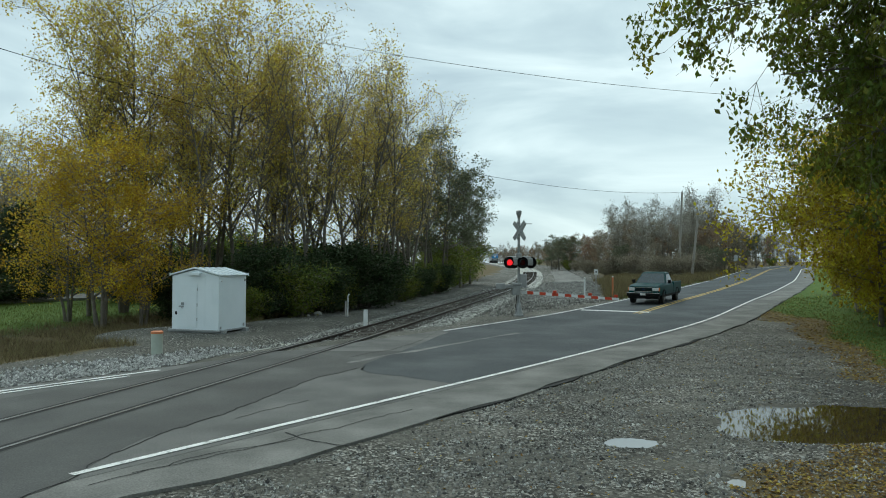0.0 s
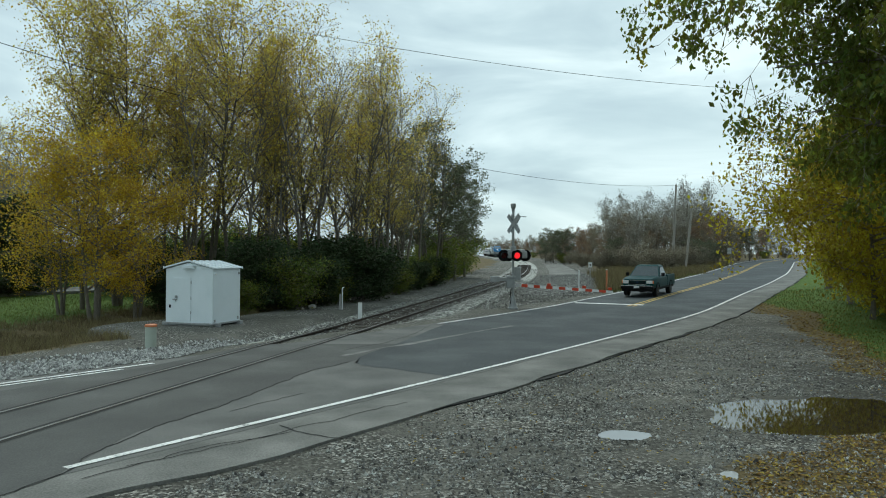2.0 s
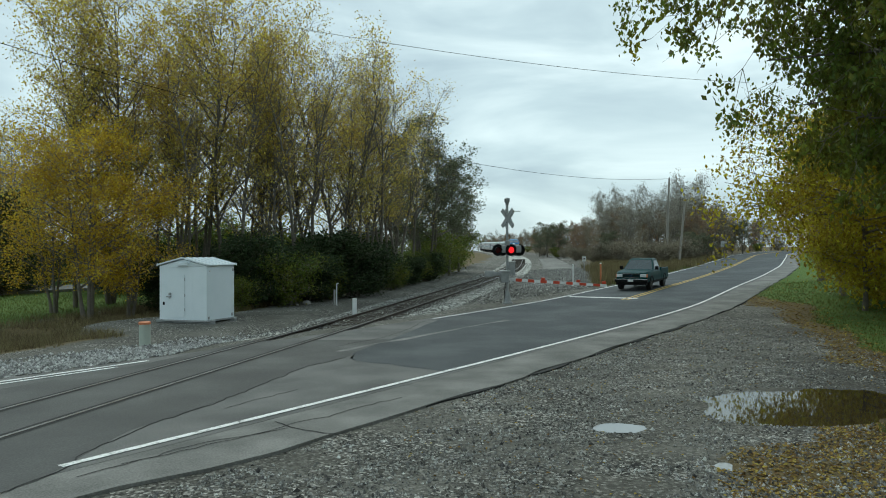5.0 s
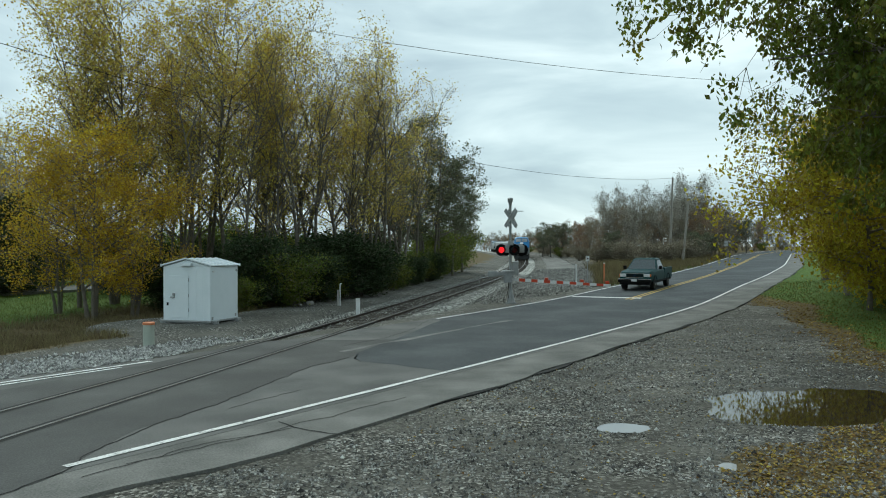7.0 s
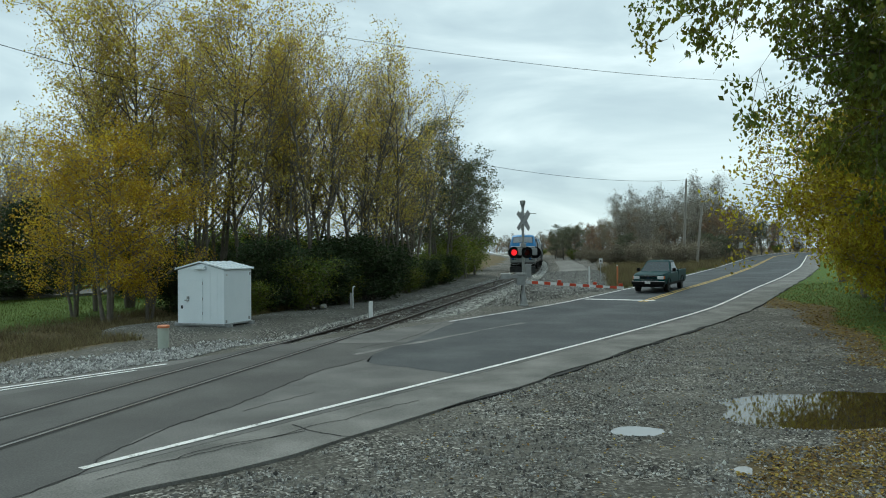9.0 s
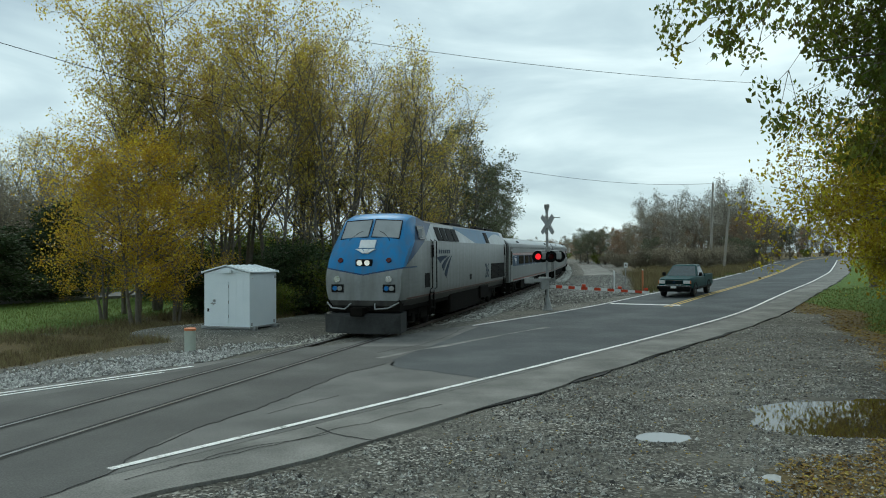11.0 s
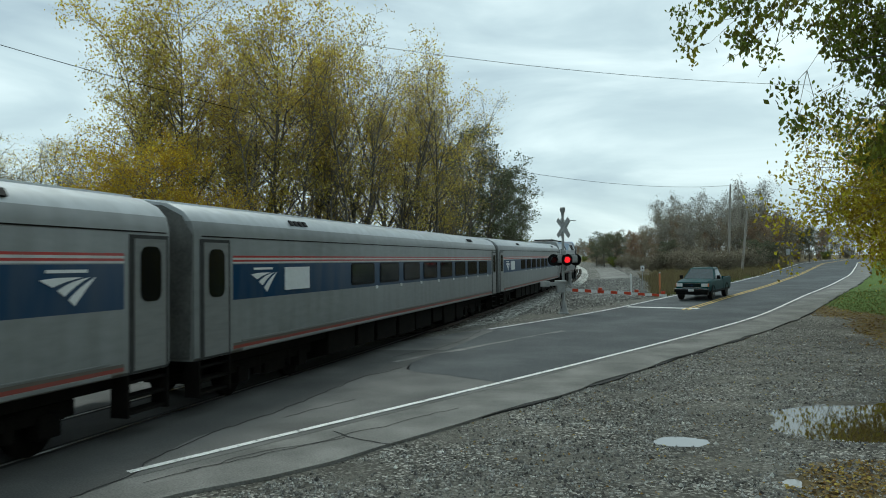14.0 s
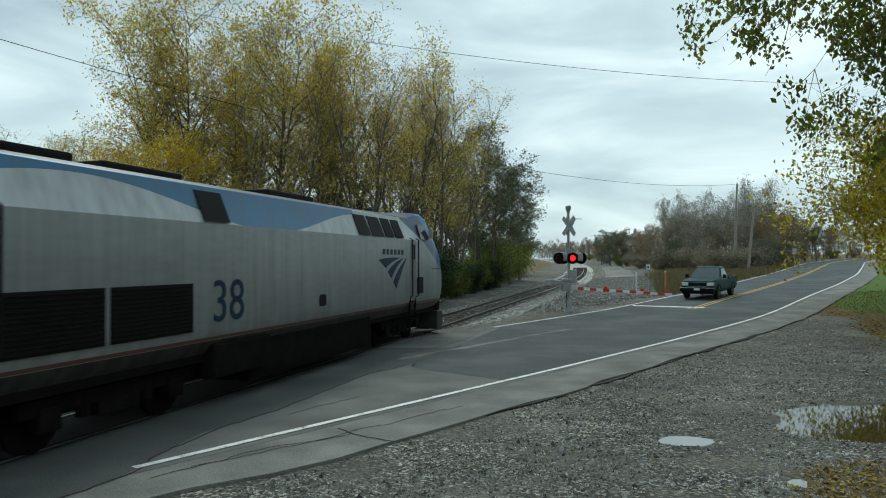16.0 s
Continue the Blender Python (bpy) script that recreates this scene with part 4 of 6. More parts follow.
def locomotive(number, label):
    base = thing("locomotive", Matrix(), label, "locomotive", "vehicles of the train")

    def ring(x, w, wt, zb, zt, z0=1.22):
        """Section: sill, flank, shoulder facet and roof."""
        h = [(w * 0.80, z0 - 0.32), (w * 0.95, z0 - 0.02), (w * 0.99, z0 + 0.22), (w, z0 + 0.42), (w, zb - 0.02), (w - 0.02, zb + 0.01), (wt, zt - 0.10), (wt - 0.16, zt - 0.02), (wt * 0.5, zt + 0.03), (0, zt + 0.04)]
        return [(x, a, z) for a, z in h] + [(x, -a, z) for a, z in h[-2::-1]]

    m = Mesh()
    m.loft([ring(-10.05, 1.50, 1.20, 3.40, 4.12), ring(-9.9, 1.52, 1.24, 3.40, 4.19), ring(-3, 1.52, 1.24, 3.40, 4.19), ring(3, 1.52, 1.24, 3.40, 4.20), ring(6.6, 1.52, 1.24, 3.40, 4.25),
            ring(7.4, 1.52, 1.24, 3.40, 4.36), ring(8.25, 1.52, 1.24, 3.40, 4.40), ring(8.7, 1.52, 1.22, 3.40, 4.28), ring(8.93, 1.51, 1.21, 3.36, 4.15), ring(9.45, 1.49, 1.22, 3.10, 3.50), ring(9.85, 1.46, 1.25, 2.66, 2.98), ring(10.08, 1.44, 1.28, 2.30, 2.52, 1.30), ring(10.17, 1.42, 1.28, 2.12, 2.28, 1.40)])
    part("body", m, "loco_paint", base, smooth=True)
    # windscreens
    for s in (-1, 1):
        m = Mesh()
        m.slab([(9.45, s * 0.08, 3.53), (9.45, s * 1.10, 3.46), (8.96, s * 1.07, 4.09), (8.96, s * 0.08, 4.14)], (0.02, 0, 0.02))
        glass = part("windscreen", m, "windscreen", base, "windscreen with a pale reflection painted in")
        m = Mesh()
        rim_ = [Vector((9.455, s * 0.06, 3.50)), Vector((9.455, s * 1.13, 3.43)), Vector((8.95, s * 1.09, 4.11)), Vector((8.95, s * 0.06, 4.17))]
        for k in range(4):
            m.tube([rim_[k] + Vector((0.012, 0, 0.012)), rim_[(k + 1) % 4] + Vector((0.012, 0, 0.012))], 0.018, 6)
        part("gasket", m, "black", glass)
        part("wiper", Mesh().tube([(9.50, s * 0.75, 3.45), (9.36, s * 0.5, 3.66), (9.30, s * 0.32, 3.74)], 0.012, 5).tube([(9.56, s * 0.8, 3.33), (9.50, s * 0.75, 3.45)], 0.018, 5), "black", glass)
    m = Mesh()
    m.slab([(9.79, -0.30, 3.11), (9.79, 0.30, 3.11), (9.57, 0.30, 3.40), (9.57, -0.30, 3.40)], (0.024, 0, 0.018))
    part("nose_panel", m, "roof_white", base, "pale number panel on the nose")
    m = Mesh()
    for k, (a, b) in enumerate(((-0.30, -0.12), (-0.09, 0.06), (0.09, 0.26))):
        m.slab([(9.91, a * 0.3, 2.90), (9.91, b * 0.3, 2.90), (9.80, b * 1.35, 3.06), (9.80, a * 1.35, 3.06)], (0.05, 0, 0.03))
    part("nose_emblem", m, "white_paint", base, "white fan-shaped nose emblem")
    m = Mesh().box((9.86, -0.32, 2.46), (10.14, 0.32, 2.72), 0.06)
    hl = part("headlamp_housing", m, "black", base)
    for y in (-0.14, 0.14):
        part("headlamp", Mesh().disc((10.14, y, 2.59), (1, 0, 0), 0.10, 0.04), "lit_white", hl, "lit headlamp")
    for y in (-0.80, 0.80):
        part("marker_lamp", Mesh().disc((9.99, y * 1.15, 2.66), (1, 0, 0.6), 0.095, 0.12), "lamp_red_off", base, "red marker lamp")
        part("ditch_lamp", Mesh().disc((10.2, y * 1.22, 2.02), (1, 0, 0), 0.12, 0.06), "chrome", base, "round ditch lamp")
        m = Mesh().box((10.14, y * 1.22 - 0.23, 1.55), (10.205, y * 1.22 + 0.23, 1.83), 0.01)
        ms = part("socket_box", m, "black", base)
        part("socket", Mesh().disc((10.215, y * 1.22 - 0.09, 1.69), (1, 0, 0), 0.085, 0.03), "blue", ms)
        part("socket", Mesh().disc((10.215, y * 1.22 + 0.1, 1.69), (1, 0, 0), 0.085, 0.03), "galv", ms)
    # pilot, step and coupler
    m2 = Mesh()
    m2.loft([[(9.6, y, z) for y, z in ((-1.42, 0.85), (1.42, 0.85), (1.42, 0.16), (-1.42, 0.16))], [(10.25, y, z) for y, z in ((-1.42, 0.80), (1.42, 0.80), (1.42, 0.12), (-1.42, 0.12))], [(10.5, y, z) for y, z in ((-0.7, 0.72), (0.7, 0.72), (0.9, 0.12), (-0.9, 0.12))]])
    part("pilot", m2, "plough", base, "grey snowplough pilot")
    m = Mesh().box((9.7, -1.35, 0.85), (10.12, 1.35, 1.42), 0.03)
    part("end_sill", m, "dark_under", base)
    m = Mesh().box((10.1, -0.16, 0.78), (10.75, 0.16, 1.02), 0.05).box((10.65, -0.24, 0.74), (10.85, 0.24, 1.06), 0.06)
    part("coupler", m, "dark_under", base)
    for y in (-0.75, 0.75):
        m = Mesh().tube([(10.2, y * 0.6, 1.15), (10.5, y * 0.75, 0.98), (10.52, y * 1.4, 1.02), (10.25, y * 1.8, 1.2)], 0.025, 6)
        part("uncoupling_rod", m, "galv", base)
    # flanks
    for s in (-1, 1):
        y = 1.52 * s
        m = Mesh()
        side_plate(m, 7.35, 8.25, 3.44, 3.96, 1.51 * s, 0.025, 0.15)
        part("cab_window", m, "glass_dark", base)
        for x0, x1 in ((4.95, 5.65), (4.1, 4.8)):
            m = Mesh()
            side_plate(m, x0, x1, 3.43, 4.00, 1.515 * s, 0.02, 0.235)
            for k in range(6):
                z = 3.47 + k * 0.088
                side_plate(m, x0, x1, z, z + 0.02, (1.527 - (z - 3.43) * 0.42) * s, 0.02, 0.008)
            part("side_grille", m, "black", base)
        for x0, x1 in ((3.05, 3.95), (2.1, 2.9)):
            m = Mesh()
            side_plate(m, x0, x1, 3.43, 4.00, 1.515 * s, 0.02, 0.235)
            part("side_window", m, "black", base)
        m = Mesh()
        side_plate(m, -4.9, -4.1, 3.43, 4.00, 1.515 * s, 0.02, 0.235)
        part("side_grille", m, "black", base)
        for x0, x1 in ((-7.2, -5.25), (-9.25, -7.32)):
            m = Mesh()
            side_plate(m, x0, x1, 1.47, 2.32, y, 0.02)
            g = part("radiator_grille", m, "black", base)
            m = Mesh()
            for k in range(12):
                m.box((x0 + 0.02, min(y + 0.012 * s, y + 0.034 * s), 1.50 + k * 0.068), (x1 - 0.02, max(y + 0.012 * s, y + 0.034 * s), 1.52 + k * 0.068))
            part("slat", m, "dark_under", g)
        for x0 in (6.25, -9.75):
            m = Mesh()
            for xa in (x0, x0 + 0.62):
                m.tube([(xa, y, 3.45), (xa, y + 0.09 * s, 3.40), (xa, y + 0.09 * s, 1.55), (xa, y, 1.5)], 0.022, 6)
            part("grab_rail", m, "black", base)
            m = Mesh()
            side_plate(m, x0 + 0.07, x0 + 0.55, 1.50, 3.40, y, 0.012)
            d = part("door", m, "silver", base)
            m = Mesh()
            side_plate(m, x0 + 0.14, x0 + 0.48, 2.75, 3.25, y + 0.012 * s, 0.01)
            part("window", m, "glass_dark", d)
            ladder = part("step_ladder", Mesh().box((x0 + 0.03, min(y * 0.95, y), 0.42), (x0 + 0.06, max(y * 0.95, y), 1.5)), "dark_under", base)
            part("stile", Mesh().box((x0 + 0.58, min(y * 0.95, y), 0.42), (x0 + 0.61, max(y * 0.95, y), 1.5)), "dark_under", ladder)
            for k in range(4):
                part("tread", Mesh().box((x0 + 0.05, min(y * 0.93, y), 0.45 + k * 0.3), (x0 + 0.6, max(y * 0.93, y), 0.48 + k * 0.3)), "galv" if k == 0 else "dark_under", ladder)
        m = Mesh()
        side_plate(m, 6.95, 7.6, 1.6, 2.15, y, 0.015)
        part("side_vent", m, "black", base)
        m = Mesh()
        rounded_plate(m, -0.35, 0.0, 1.62, 1.90, y, 0.015, 0.08)
        part("fuel_port", m, "black", base)
        emblem(base, 4.7, 2.34, 1.0, y, "navy", "dark blue swept emblem blade")
        for k in range(6):
            x = 5.5 - k * 0.32
            m = Mesh()
            m.box((x - 0.09, min(y, y + 0.012 * s), 2.90), (x + 0.09, max(y, y + 0.012 * s), 3.06), 0.004)
            part("emblem_bar", m, "navy", base, "small dark bar over the emblem")
        turn = Matrix(((-1 * s, 0, 0, -4.15), (0, 0, s, y + 0.008 * s), (0, 1, 0, 1.60), (0, 0, 0, 1)))
        lettering("road_number", number, 1.1, turn, "navy", base, "dark blue road number")
        m = Mesh()
        m.box((-4.6, min(y, 1.2 * s), 0.55), (-2.6, max(y * 0.98, 1.2 * s) if s > 0 else 1.2 * s, 1.18), 0.04)
        part("equipment_box", m, "dark_under", base)
    m = Mesh().box((-3.2, -1.38, 0.26), (3.3, 1.38, 1.22), 0.14)
    part("fuel_tank", m, "dark_under", base, "grimy fuel tank")
    m = Mesh().box((-9.6, -1.3, 0.86), (9.6, 1.3, 1.24), 0.02).box((-9.4, -0.62, 0.4), (9.4, 0.62, 0.9), 0.02)
    part("underframe", m, "dark_under", base)
    for x0, x1, w, h in ((-1.4, 0.9, 0.75, 0.16), (-6.6, -4.6, 0.85, 0.12), (-9.3, -7.2, 0.85, 0.14), (3.4, 5.6, 0.5, 0.12), (1.6, 2.6, 0.5, 0.10)):
        m = Mesh().box((x0, -w, 4.16), (x1, w, 4.21 + h), 0.05)
        part("roof_hatch", m, "black", base)
    part("horn", Mesh().tube([(6.1, 0, 4.2), (6.1, 0, 4.42), (6.5, 0, 4.44)], [0.03, 0.03, 0.09], 8), "black", base)
    for s in (-1, 1):
        part("mirror", Mesh().box((8.3, min(1.5 * s, 1.66 * s), 3.5), (8.36, max(1.5 * s, 1.66 * s), 3.85), 0.01), "galv", base)
    bogie(base, 6.55, 2.74, 0.51)
    bogie(base, -6.55, 2.74, 0.51)
    return base


MAT["end_steel"] = shade("grimy_steel_end", [(0.07, 0.072, 0.068), (0.17, 0.172, 0.163)], 2.5, 0.7, 0.1, fine=20, bump=0.1)


def coach(label, windows, top_vents, paint):
    base = thing("passenger_coach", Matrix(), label, "coach", "vehicles of the train")
    L = 12.65

    def ring(x, k=1.0):
        h = [(1.50 * k, 1.0), (1.56 * k, 1.06), (1.56 * k, 3.30), (1.50 * k, 3.50), (1.33 * k, 3.68), (1.0 * k, 3.83), (0.5 * k, 3.90), (0, 3.92)]
        return [(x, a, z) for a, z in h] + [(x, -a, z) for a, z in h[-2::-1]]

    m = Mesh()
    m.loft([ring(-L, 0.97), ring(-L + 0.12), ring(-4), ring(4), ring(L - 0.12), ring(L, 0.97)])
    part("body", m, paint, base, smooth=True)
    m = Mesh()
    for y in np.linspace(-0.9, 0.9, 7):
        m.box((-L + 0.2, y - 0.02, 3.84 - abs(y) * 0.02 - 0.06), (L - 0.2, y + 0.02, 3.955 - y * y * 0.10))
    part("roof_rib", m, "roof_white", base)
    for s in (-1, 1):
        y = 1.56 * s
        for x0, x1 in windows:
            m = Mesh()
            rounded_plate(m, x0 - 0.08, x1 + 0.08, 2.11, 2.71, y, 0.012, 0.09)
            f = part("window_frame", m, "black", base)
            m = Mesh()
            rounded_plate(m, x0 - 0.02, x1 + 0.02, 2.16, 2.67, y + 0.012 * s, 0.008, 0.07)
            part("pane", m, "glass_dark", f)
            m = Mesh().box((x0 - 0.34, min(y, y + 0.02 * s), 1.955), (x0 - 0.16, max(y, y + 0.02 * s), 2.045), 0.008)
            part("drain_cover", m, "roof_white", base)
        for x in (-12.08, 12.08):
            m = Mesh()
            side_plate(m, x - 0.47, x + 0.47, 1.02, 3.18, y, 0.008)
            d = part("door_recess", m, "plough", base)
            m = Mesh()
            side_plate(m, x - 0.40, x + 0.36, 1.06, 3.12, y + 0.008 * s, 0.012)
            part("door", m, "silver", d)
            m = Mesh()
            rounded_plate(m, x - 0.27, x + 0.23, 2.12, 3.0, y + 0.02 * s, 0.008, 0.16)
            part("door_window", m, "glass_dark", d)
            m = Mesh()
            for k in range(3):
                m.box((x - 0.45, min(y * 0.8, y * 0.98), 0.38 + k * 0.24), (x + 0.45, max(y * 0.8, y * 0.98), 0.42 + k * 0.24))
            m.box((x - 0.5, min(y * 0.8, y), 0.35), (x - 0.45, max(y * 0.8, y), 1.0)).box((x + 0.45, min(y * 0.8, y), 0.35), (x + 0.5, max(y * 0.8, y), 1.0))
            part("step", m, "dark_under", base)
        for x in top_vents:
            m = Mesh()
            for k in range(4):
                m.slab([(x + k * 0.22, 1.455 * s, 3.57), (x + k * 0.22 + 0.14, 1.455 * s, 3.57), (x + k * 0.22 + 0.10, 1.35 * s, 3.68), (x + k * 0.22 - 0.04, 1.35 * s, 3.68)], (0, 0.02 * s, 0.02))
            part("roof_vent", m, "black", base)
    for s in (-1, 1):
        m = Mesh().box((min(s * L, s * (L + 0.38)), -0.62, 1.05), (max(s * L, s * (L + 0.38)), 0.62, 3.55), 0.06)
        part("end_wall", Mesh().loft([[(s * (L + 0.006 + dx), a * 0.955, z) for a, z in ((-1.5, 1.04), (-1.56, 3.25), (-1.33, 3.60), (-0.9, 3.80), (0, 3.86), (0.9, 3.80), (1.33, 3.60), (1.56, 3.25), (1.5, 1.04))] for dx in (0, s * 0.02)]), "end_steel", base, "grimy dark end wall")
        for yy in (-0.78, 0.78):
            part("end_post", Mesh().box((min(s * L, s * (L + 0.16)), yy - 0.07, 1.05), (max(s * L, s * (L + 0.16)), yy + 0.07, 3.6), 0.02), "end_steel", base)
        part("diaphragm", m, "rubber", base, "black rubber gangway bellows")
        m = Mesh().box((min(s * L, s * (L + 0.40)), -0.2, 0.75), (max(s * L, s * (L + 0.40)), 0.2, 1.0), 0.04)
        part("coupler", m, "dark_under", base)
        bogie(base, s * 9.2, 2.6, 0.46)
    rnd = random.Random(3)
    x = -6.6
    while x < 6.4:
        w = rnd.uniform(0.9, 2.0)
        for s in (-1, 1):
            m = Mesh().box((x, min(0.55 * s, 1.38 * s), rnd.uniform(0.24, 0.42)), (x + w, max(0.55 * s, 1.38 * s), 1.0), 0.04)
            part("equipment_box", m, "dark_under", base)
        x += w + rnd.uniform(0.08, 0.35)
    for s in (-1, 1):
        part("sill_rail", Mesh().box((-11.2, min(1.54 * s, 1.585 * s), 1.03), (11.2, max(1.54 * s, 1.585 * s), 1.09), 0.01).box((-11.2, min(1.54 * s, 1.575 * s), 1.22), (11.2, max(1.54 * s, 1.575 * s), 1.245), 0.005), "silver", base)
        part("eave_seam", Mesh().box((-12.5, min(1.54 * s, 1.57 * s), 3.22), (12.5, max(1.54 * s, 1.57 * s), 3.24)), "dark_under", base)
    part("underframe", Mesh().box((-12.3, -1.3, 0.80), (12.3, 1.3, 1.03), 0.02).box((-7.4, -0.75, 0.22), (7.4, 0.75, 0.85), 0.03).box((-11.4, -0.6, 0.35), (11.4, 0.6, 0.85), 0.03), "dark_under", base)
    return base


# pale base colour imitates sky mirrored in the locomotive's windscreen
MAT["windscreen"] = shade("pale_reflecting_glass", [(0.20, 0.22, 0.23), (0.30, 0.32, 0.33)], 1.5, 0.12, bump=0, spec=0.6)
WIN_A = [(-10.4 + k * 2.1, -10.4 + k * 2.1 + 1.5) for k in range(10)]
WIN_C = [(-11.0, -9.7), (-9.3, -8.1), (-7.6, -6.6), (0.7, 1.4), (2.2, 3.6), (4.2, 5.9), (6.8, 8.8)]
WIN_B = [(-10.6, -9.4), (-8.6, -7.2), (-5.2, -4.3), (-3.6, -2.2), (-1.4, -0.3), (0.5, 1.9), (2.6, 4.0), (4.7, 6.1), (6.9, 8.3), (9.0, 10.4)]
WINDOWS = [WIN_C, WIN_B[1:], WIN_A[:-2], WIN_B[:-2]]
VENTS = [(-8.0, 8.2), (-9.5, 6.0), (-8.0, 8.2), (-9.5, 6.0)]
lead_loco = locomotive("26", "silver passenger locomotive with blue nose leading the train")
coaches = [coach("silver passenger coach with dark blue window band and red stripes", WINDOWS[k], VENTS[k], "coach_paint") for k in range(4)]
for s in (-1, 1):
    y = 1.56 * s
    for k in (2, 3):
        part("blank_panel", Mesh().box((8.35, min(y, y + 0.03 * s), 2.14), (9.5, max(y, y + 0.03 * s), 2.64), 0.005), "roof_white", coaches[k], "pale blank panel beside the door")
    for k, x in ((0, 10.3), (1, -10.4), (2, 10.35), (3, 10.35)):
        emblem(coaches[k], x, 2.34, 0.42, y, "white_paint", "white swept emblem blade")
        part("emblem_bar", Mesh().box((x - 0.34, min(y, y + 0.012 * s), 2.60), (x + 0.40, max(y, y + 0.012 * s), 2.645)), "white_paint", coaches[k], "thin white bar over the emblem")
rear_loco = locomotive("38", "silver passenger locomotive with dark number at the train's tail")
# ---- shed ----
def shed():
    m = Matrix.Translation((-7.36, 27.50, 0.10)) @ Matrix.Rotation(radians(-21), 4, "Z")
    base = thing("equipment_shed", m, "white steel equipment shed with gabled roof on gravel", "shed")
    W, D, H = 2.14, 1.78, 2.12
    # x from -W to 0 along the door front, y away from the camera
    body = Mesh().box((-W, 0, 0.06), (0, D, H), 0.012)
    body.add([(-W, 0, H), (0, 0, H), (-W / 2, 0, H + 0.25), (-W, D, H), (0, D, H), (-W / 2, D, H + 0.25)], [(0, 1, 2), (3, 5, 4), (0, 2, 5, 3), (1, 4, 5, 2)])
    part("wall", body, "white_steel", base)
    for s in (-1, 1):
        e = -W / 2 + s * (W / 2 + 0.08)
        m = Mesh()
        m.slab([(-W / 2, -0.08, H + 0.29), (e, -0.08, H + 0.02), (e, D + 0.08, H + 0.02), (-W / 2, D + 0.08, H + 0.29)], (0, 0, 0.03))
        roof = part("roof", m, "white_steel", base)
        for k in range(6):
            y = -0.06 + k * (D + 0.12) / 5
            m = Mesh()
            m.slab([(-W / 2, y - 0.02, H + 0.32), (e, y - 0.02, H + 0.05), (e, y + 0.02, H + 0.05), (-W / 2, y + 0.02, H + 0.32)], (0, 0, 0.025))
            part("seam", m, "white_steel", roof)
    m = Mesh().box((-W / 2 - 0.22, -0.14, H + 0.02), (-W / 2 + 0.28, 0.0, H + 0.14), 0.02)
    part("vent_hood", m, "white_steel", base)
    m = Mesh().box((-1.82, -0.022, 0.16), (-0.98, 0.0, 1.78), 0.006)
    d = part("door", m, "white_steel", base)
    m = Mesh()
    for z in (0.4, 0.95, 1.55):
        m.tube([(-0.965, -0.025, z), (-0.965, -0.025, z + 0.12)], 0.014, 8)
    part("hinge", m, "galv", d)
    part("handle", Mesh().box((-1.78, -0.07, 0.92), (-1.58, -0.02, 0.97), 0.01).box((-1.66, -0.09, 1.0), (-1.58, -0.02, 1.10), 0.01).tube([(-1.7, -0.06, 0.98), (-1.62, -0.08, 0.88)], 0.012, 6), "galv", d, "galvanised latch and padlock")
    part("lock_plate", Mesh().box((-1.98, -0.012, 0.62), (-1.90, 0.0, 0.74)), "black", base)
    m = Mesh()
    for x in (-0.62, -0.3):
        m.box((x - 0.006, -0.006, 0.1), (x + 0.006, 0.0, H))
    part("seam", m, "white_steel", base)
    part("skid", Mesh().box((-W - 0.25, 0.1, -0.08), (0.18, 0.3, 0.06), 0.01).box((-W - 0.2, D - 0.3, -0.08), (0.22, D - 0.1, 0.06), 0.01).box((-W - 0.1, -0.06, 0.0), (0.05, D + 0.05, 0.065), 0.01), "galv", base, "grey steel skids")
    for x, y in ((-W - 0.06, -0.06), (0.06, -0.06), (0.06, D + 0.06)):
        part("lifting_eye", Mesh().tube([(x, y, H), (x, y, H + 0.10)], 0.025, 8), "white_steel", base)
    part("bolt", Mesh().disc((0.02, 0.16, 1.93), (1, 0, 0), 0.035, 0.05), "white_paint", base)
    part("corner_bracket", Mesh().box((-0.005, D - 0.2, 0.12), (0.02, D - 0.12, 0.24)).box((-0.005, 0.08, 0.1), (0.02, 0.16, 0.2)).box((-0.005, D - 0.14, 1.9), (0.02, D - 0.06, 2.0)), "galv", base)
    return base


shed()


def on_ground(x, y, dz=0.0, turn=0.0):
    return Matrix.Translation((x, y, ground_at(x, y) + dz)) @ Matrix.Rotation(radians(turn), 4, "Z")


b = thing("marker_post", on_ground(-7.70, 21.95, -0.02), "short pale plastic pipe stub with orange cap", "marker post")
part("pipe", Mesh().tube([(0, 0, 0), (0, 0, 0.68)], 0.165, 20), "pvc", b, smooth=True)
part("cap", Mesh().tube([(0, 0, 0.66), (0, 0, 0.72), (0, 0, 0.74)], [0.18, 0.18, 0.15], 20), "orange_cap", b, "faded orange cap", smooth=True)
b = thing("concrete_post", on_ground(-2.09, 31.9, -0.03), "short pale concrete post beside the track", "post")
part("post", Mesh().box((-0.09, -0.09, 0), (0.09, 0.09, 1.0), 0.02), "white_paint", b)
b = thing("vent_pipe", on_ground(-3.3, 36.6, -0.05, 30), "thin white standpipe with a bent top", "pipe")
part("pipe", Mesh().tube([(0, 0, 0), (0, 0, 1.10), (0.03, 0, 1.16), (0.1, 0, 1.16)], 0.03, 8), "white_paint", b)
part("stake", Mesh().box((-0.16, -0.03, 0), (-0.08, 0.03, 0.85), 0.005), "concrete", b)
rr = random.Random(8)
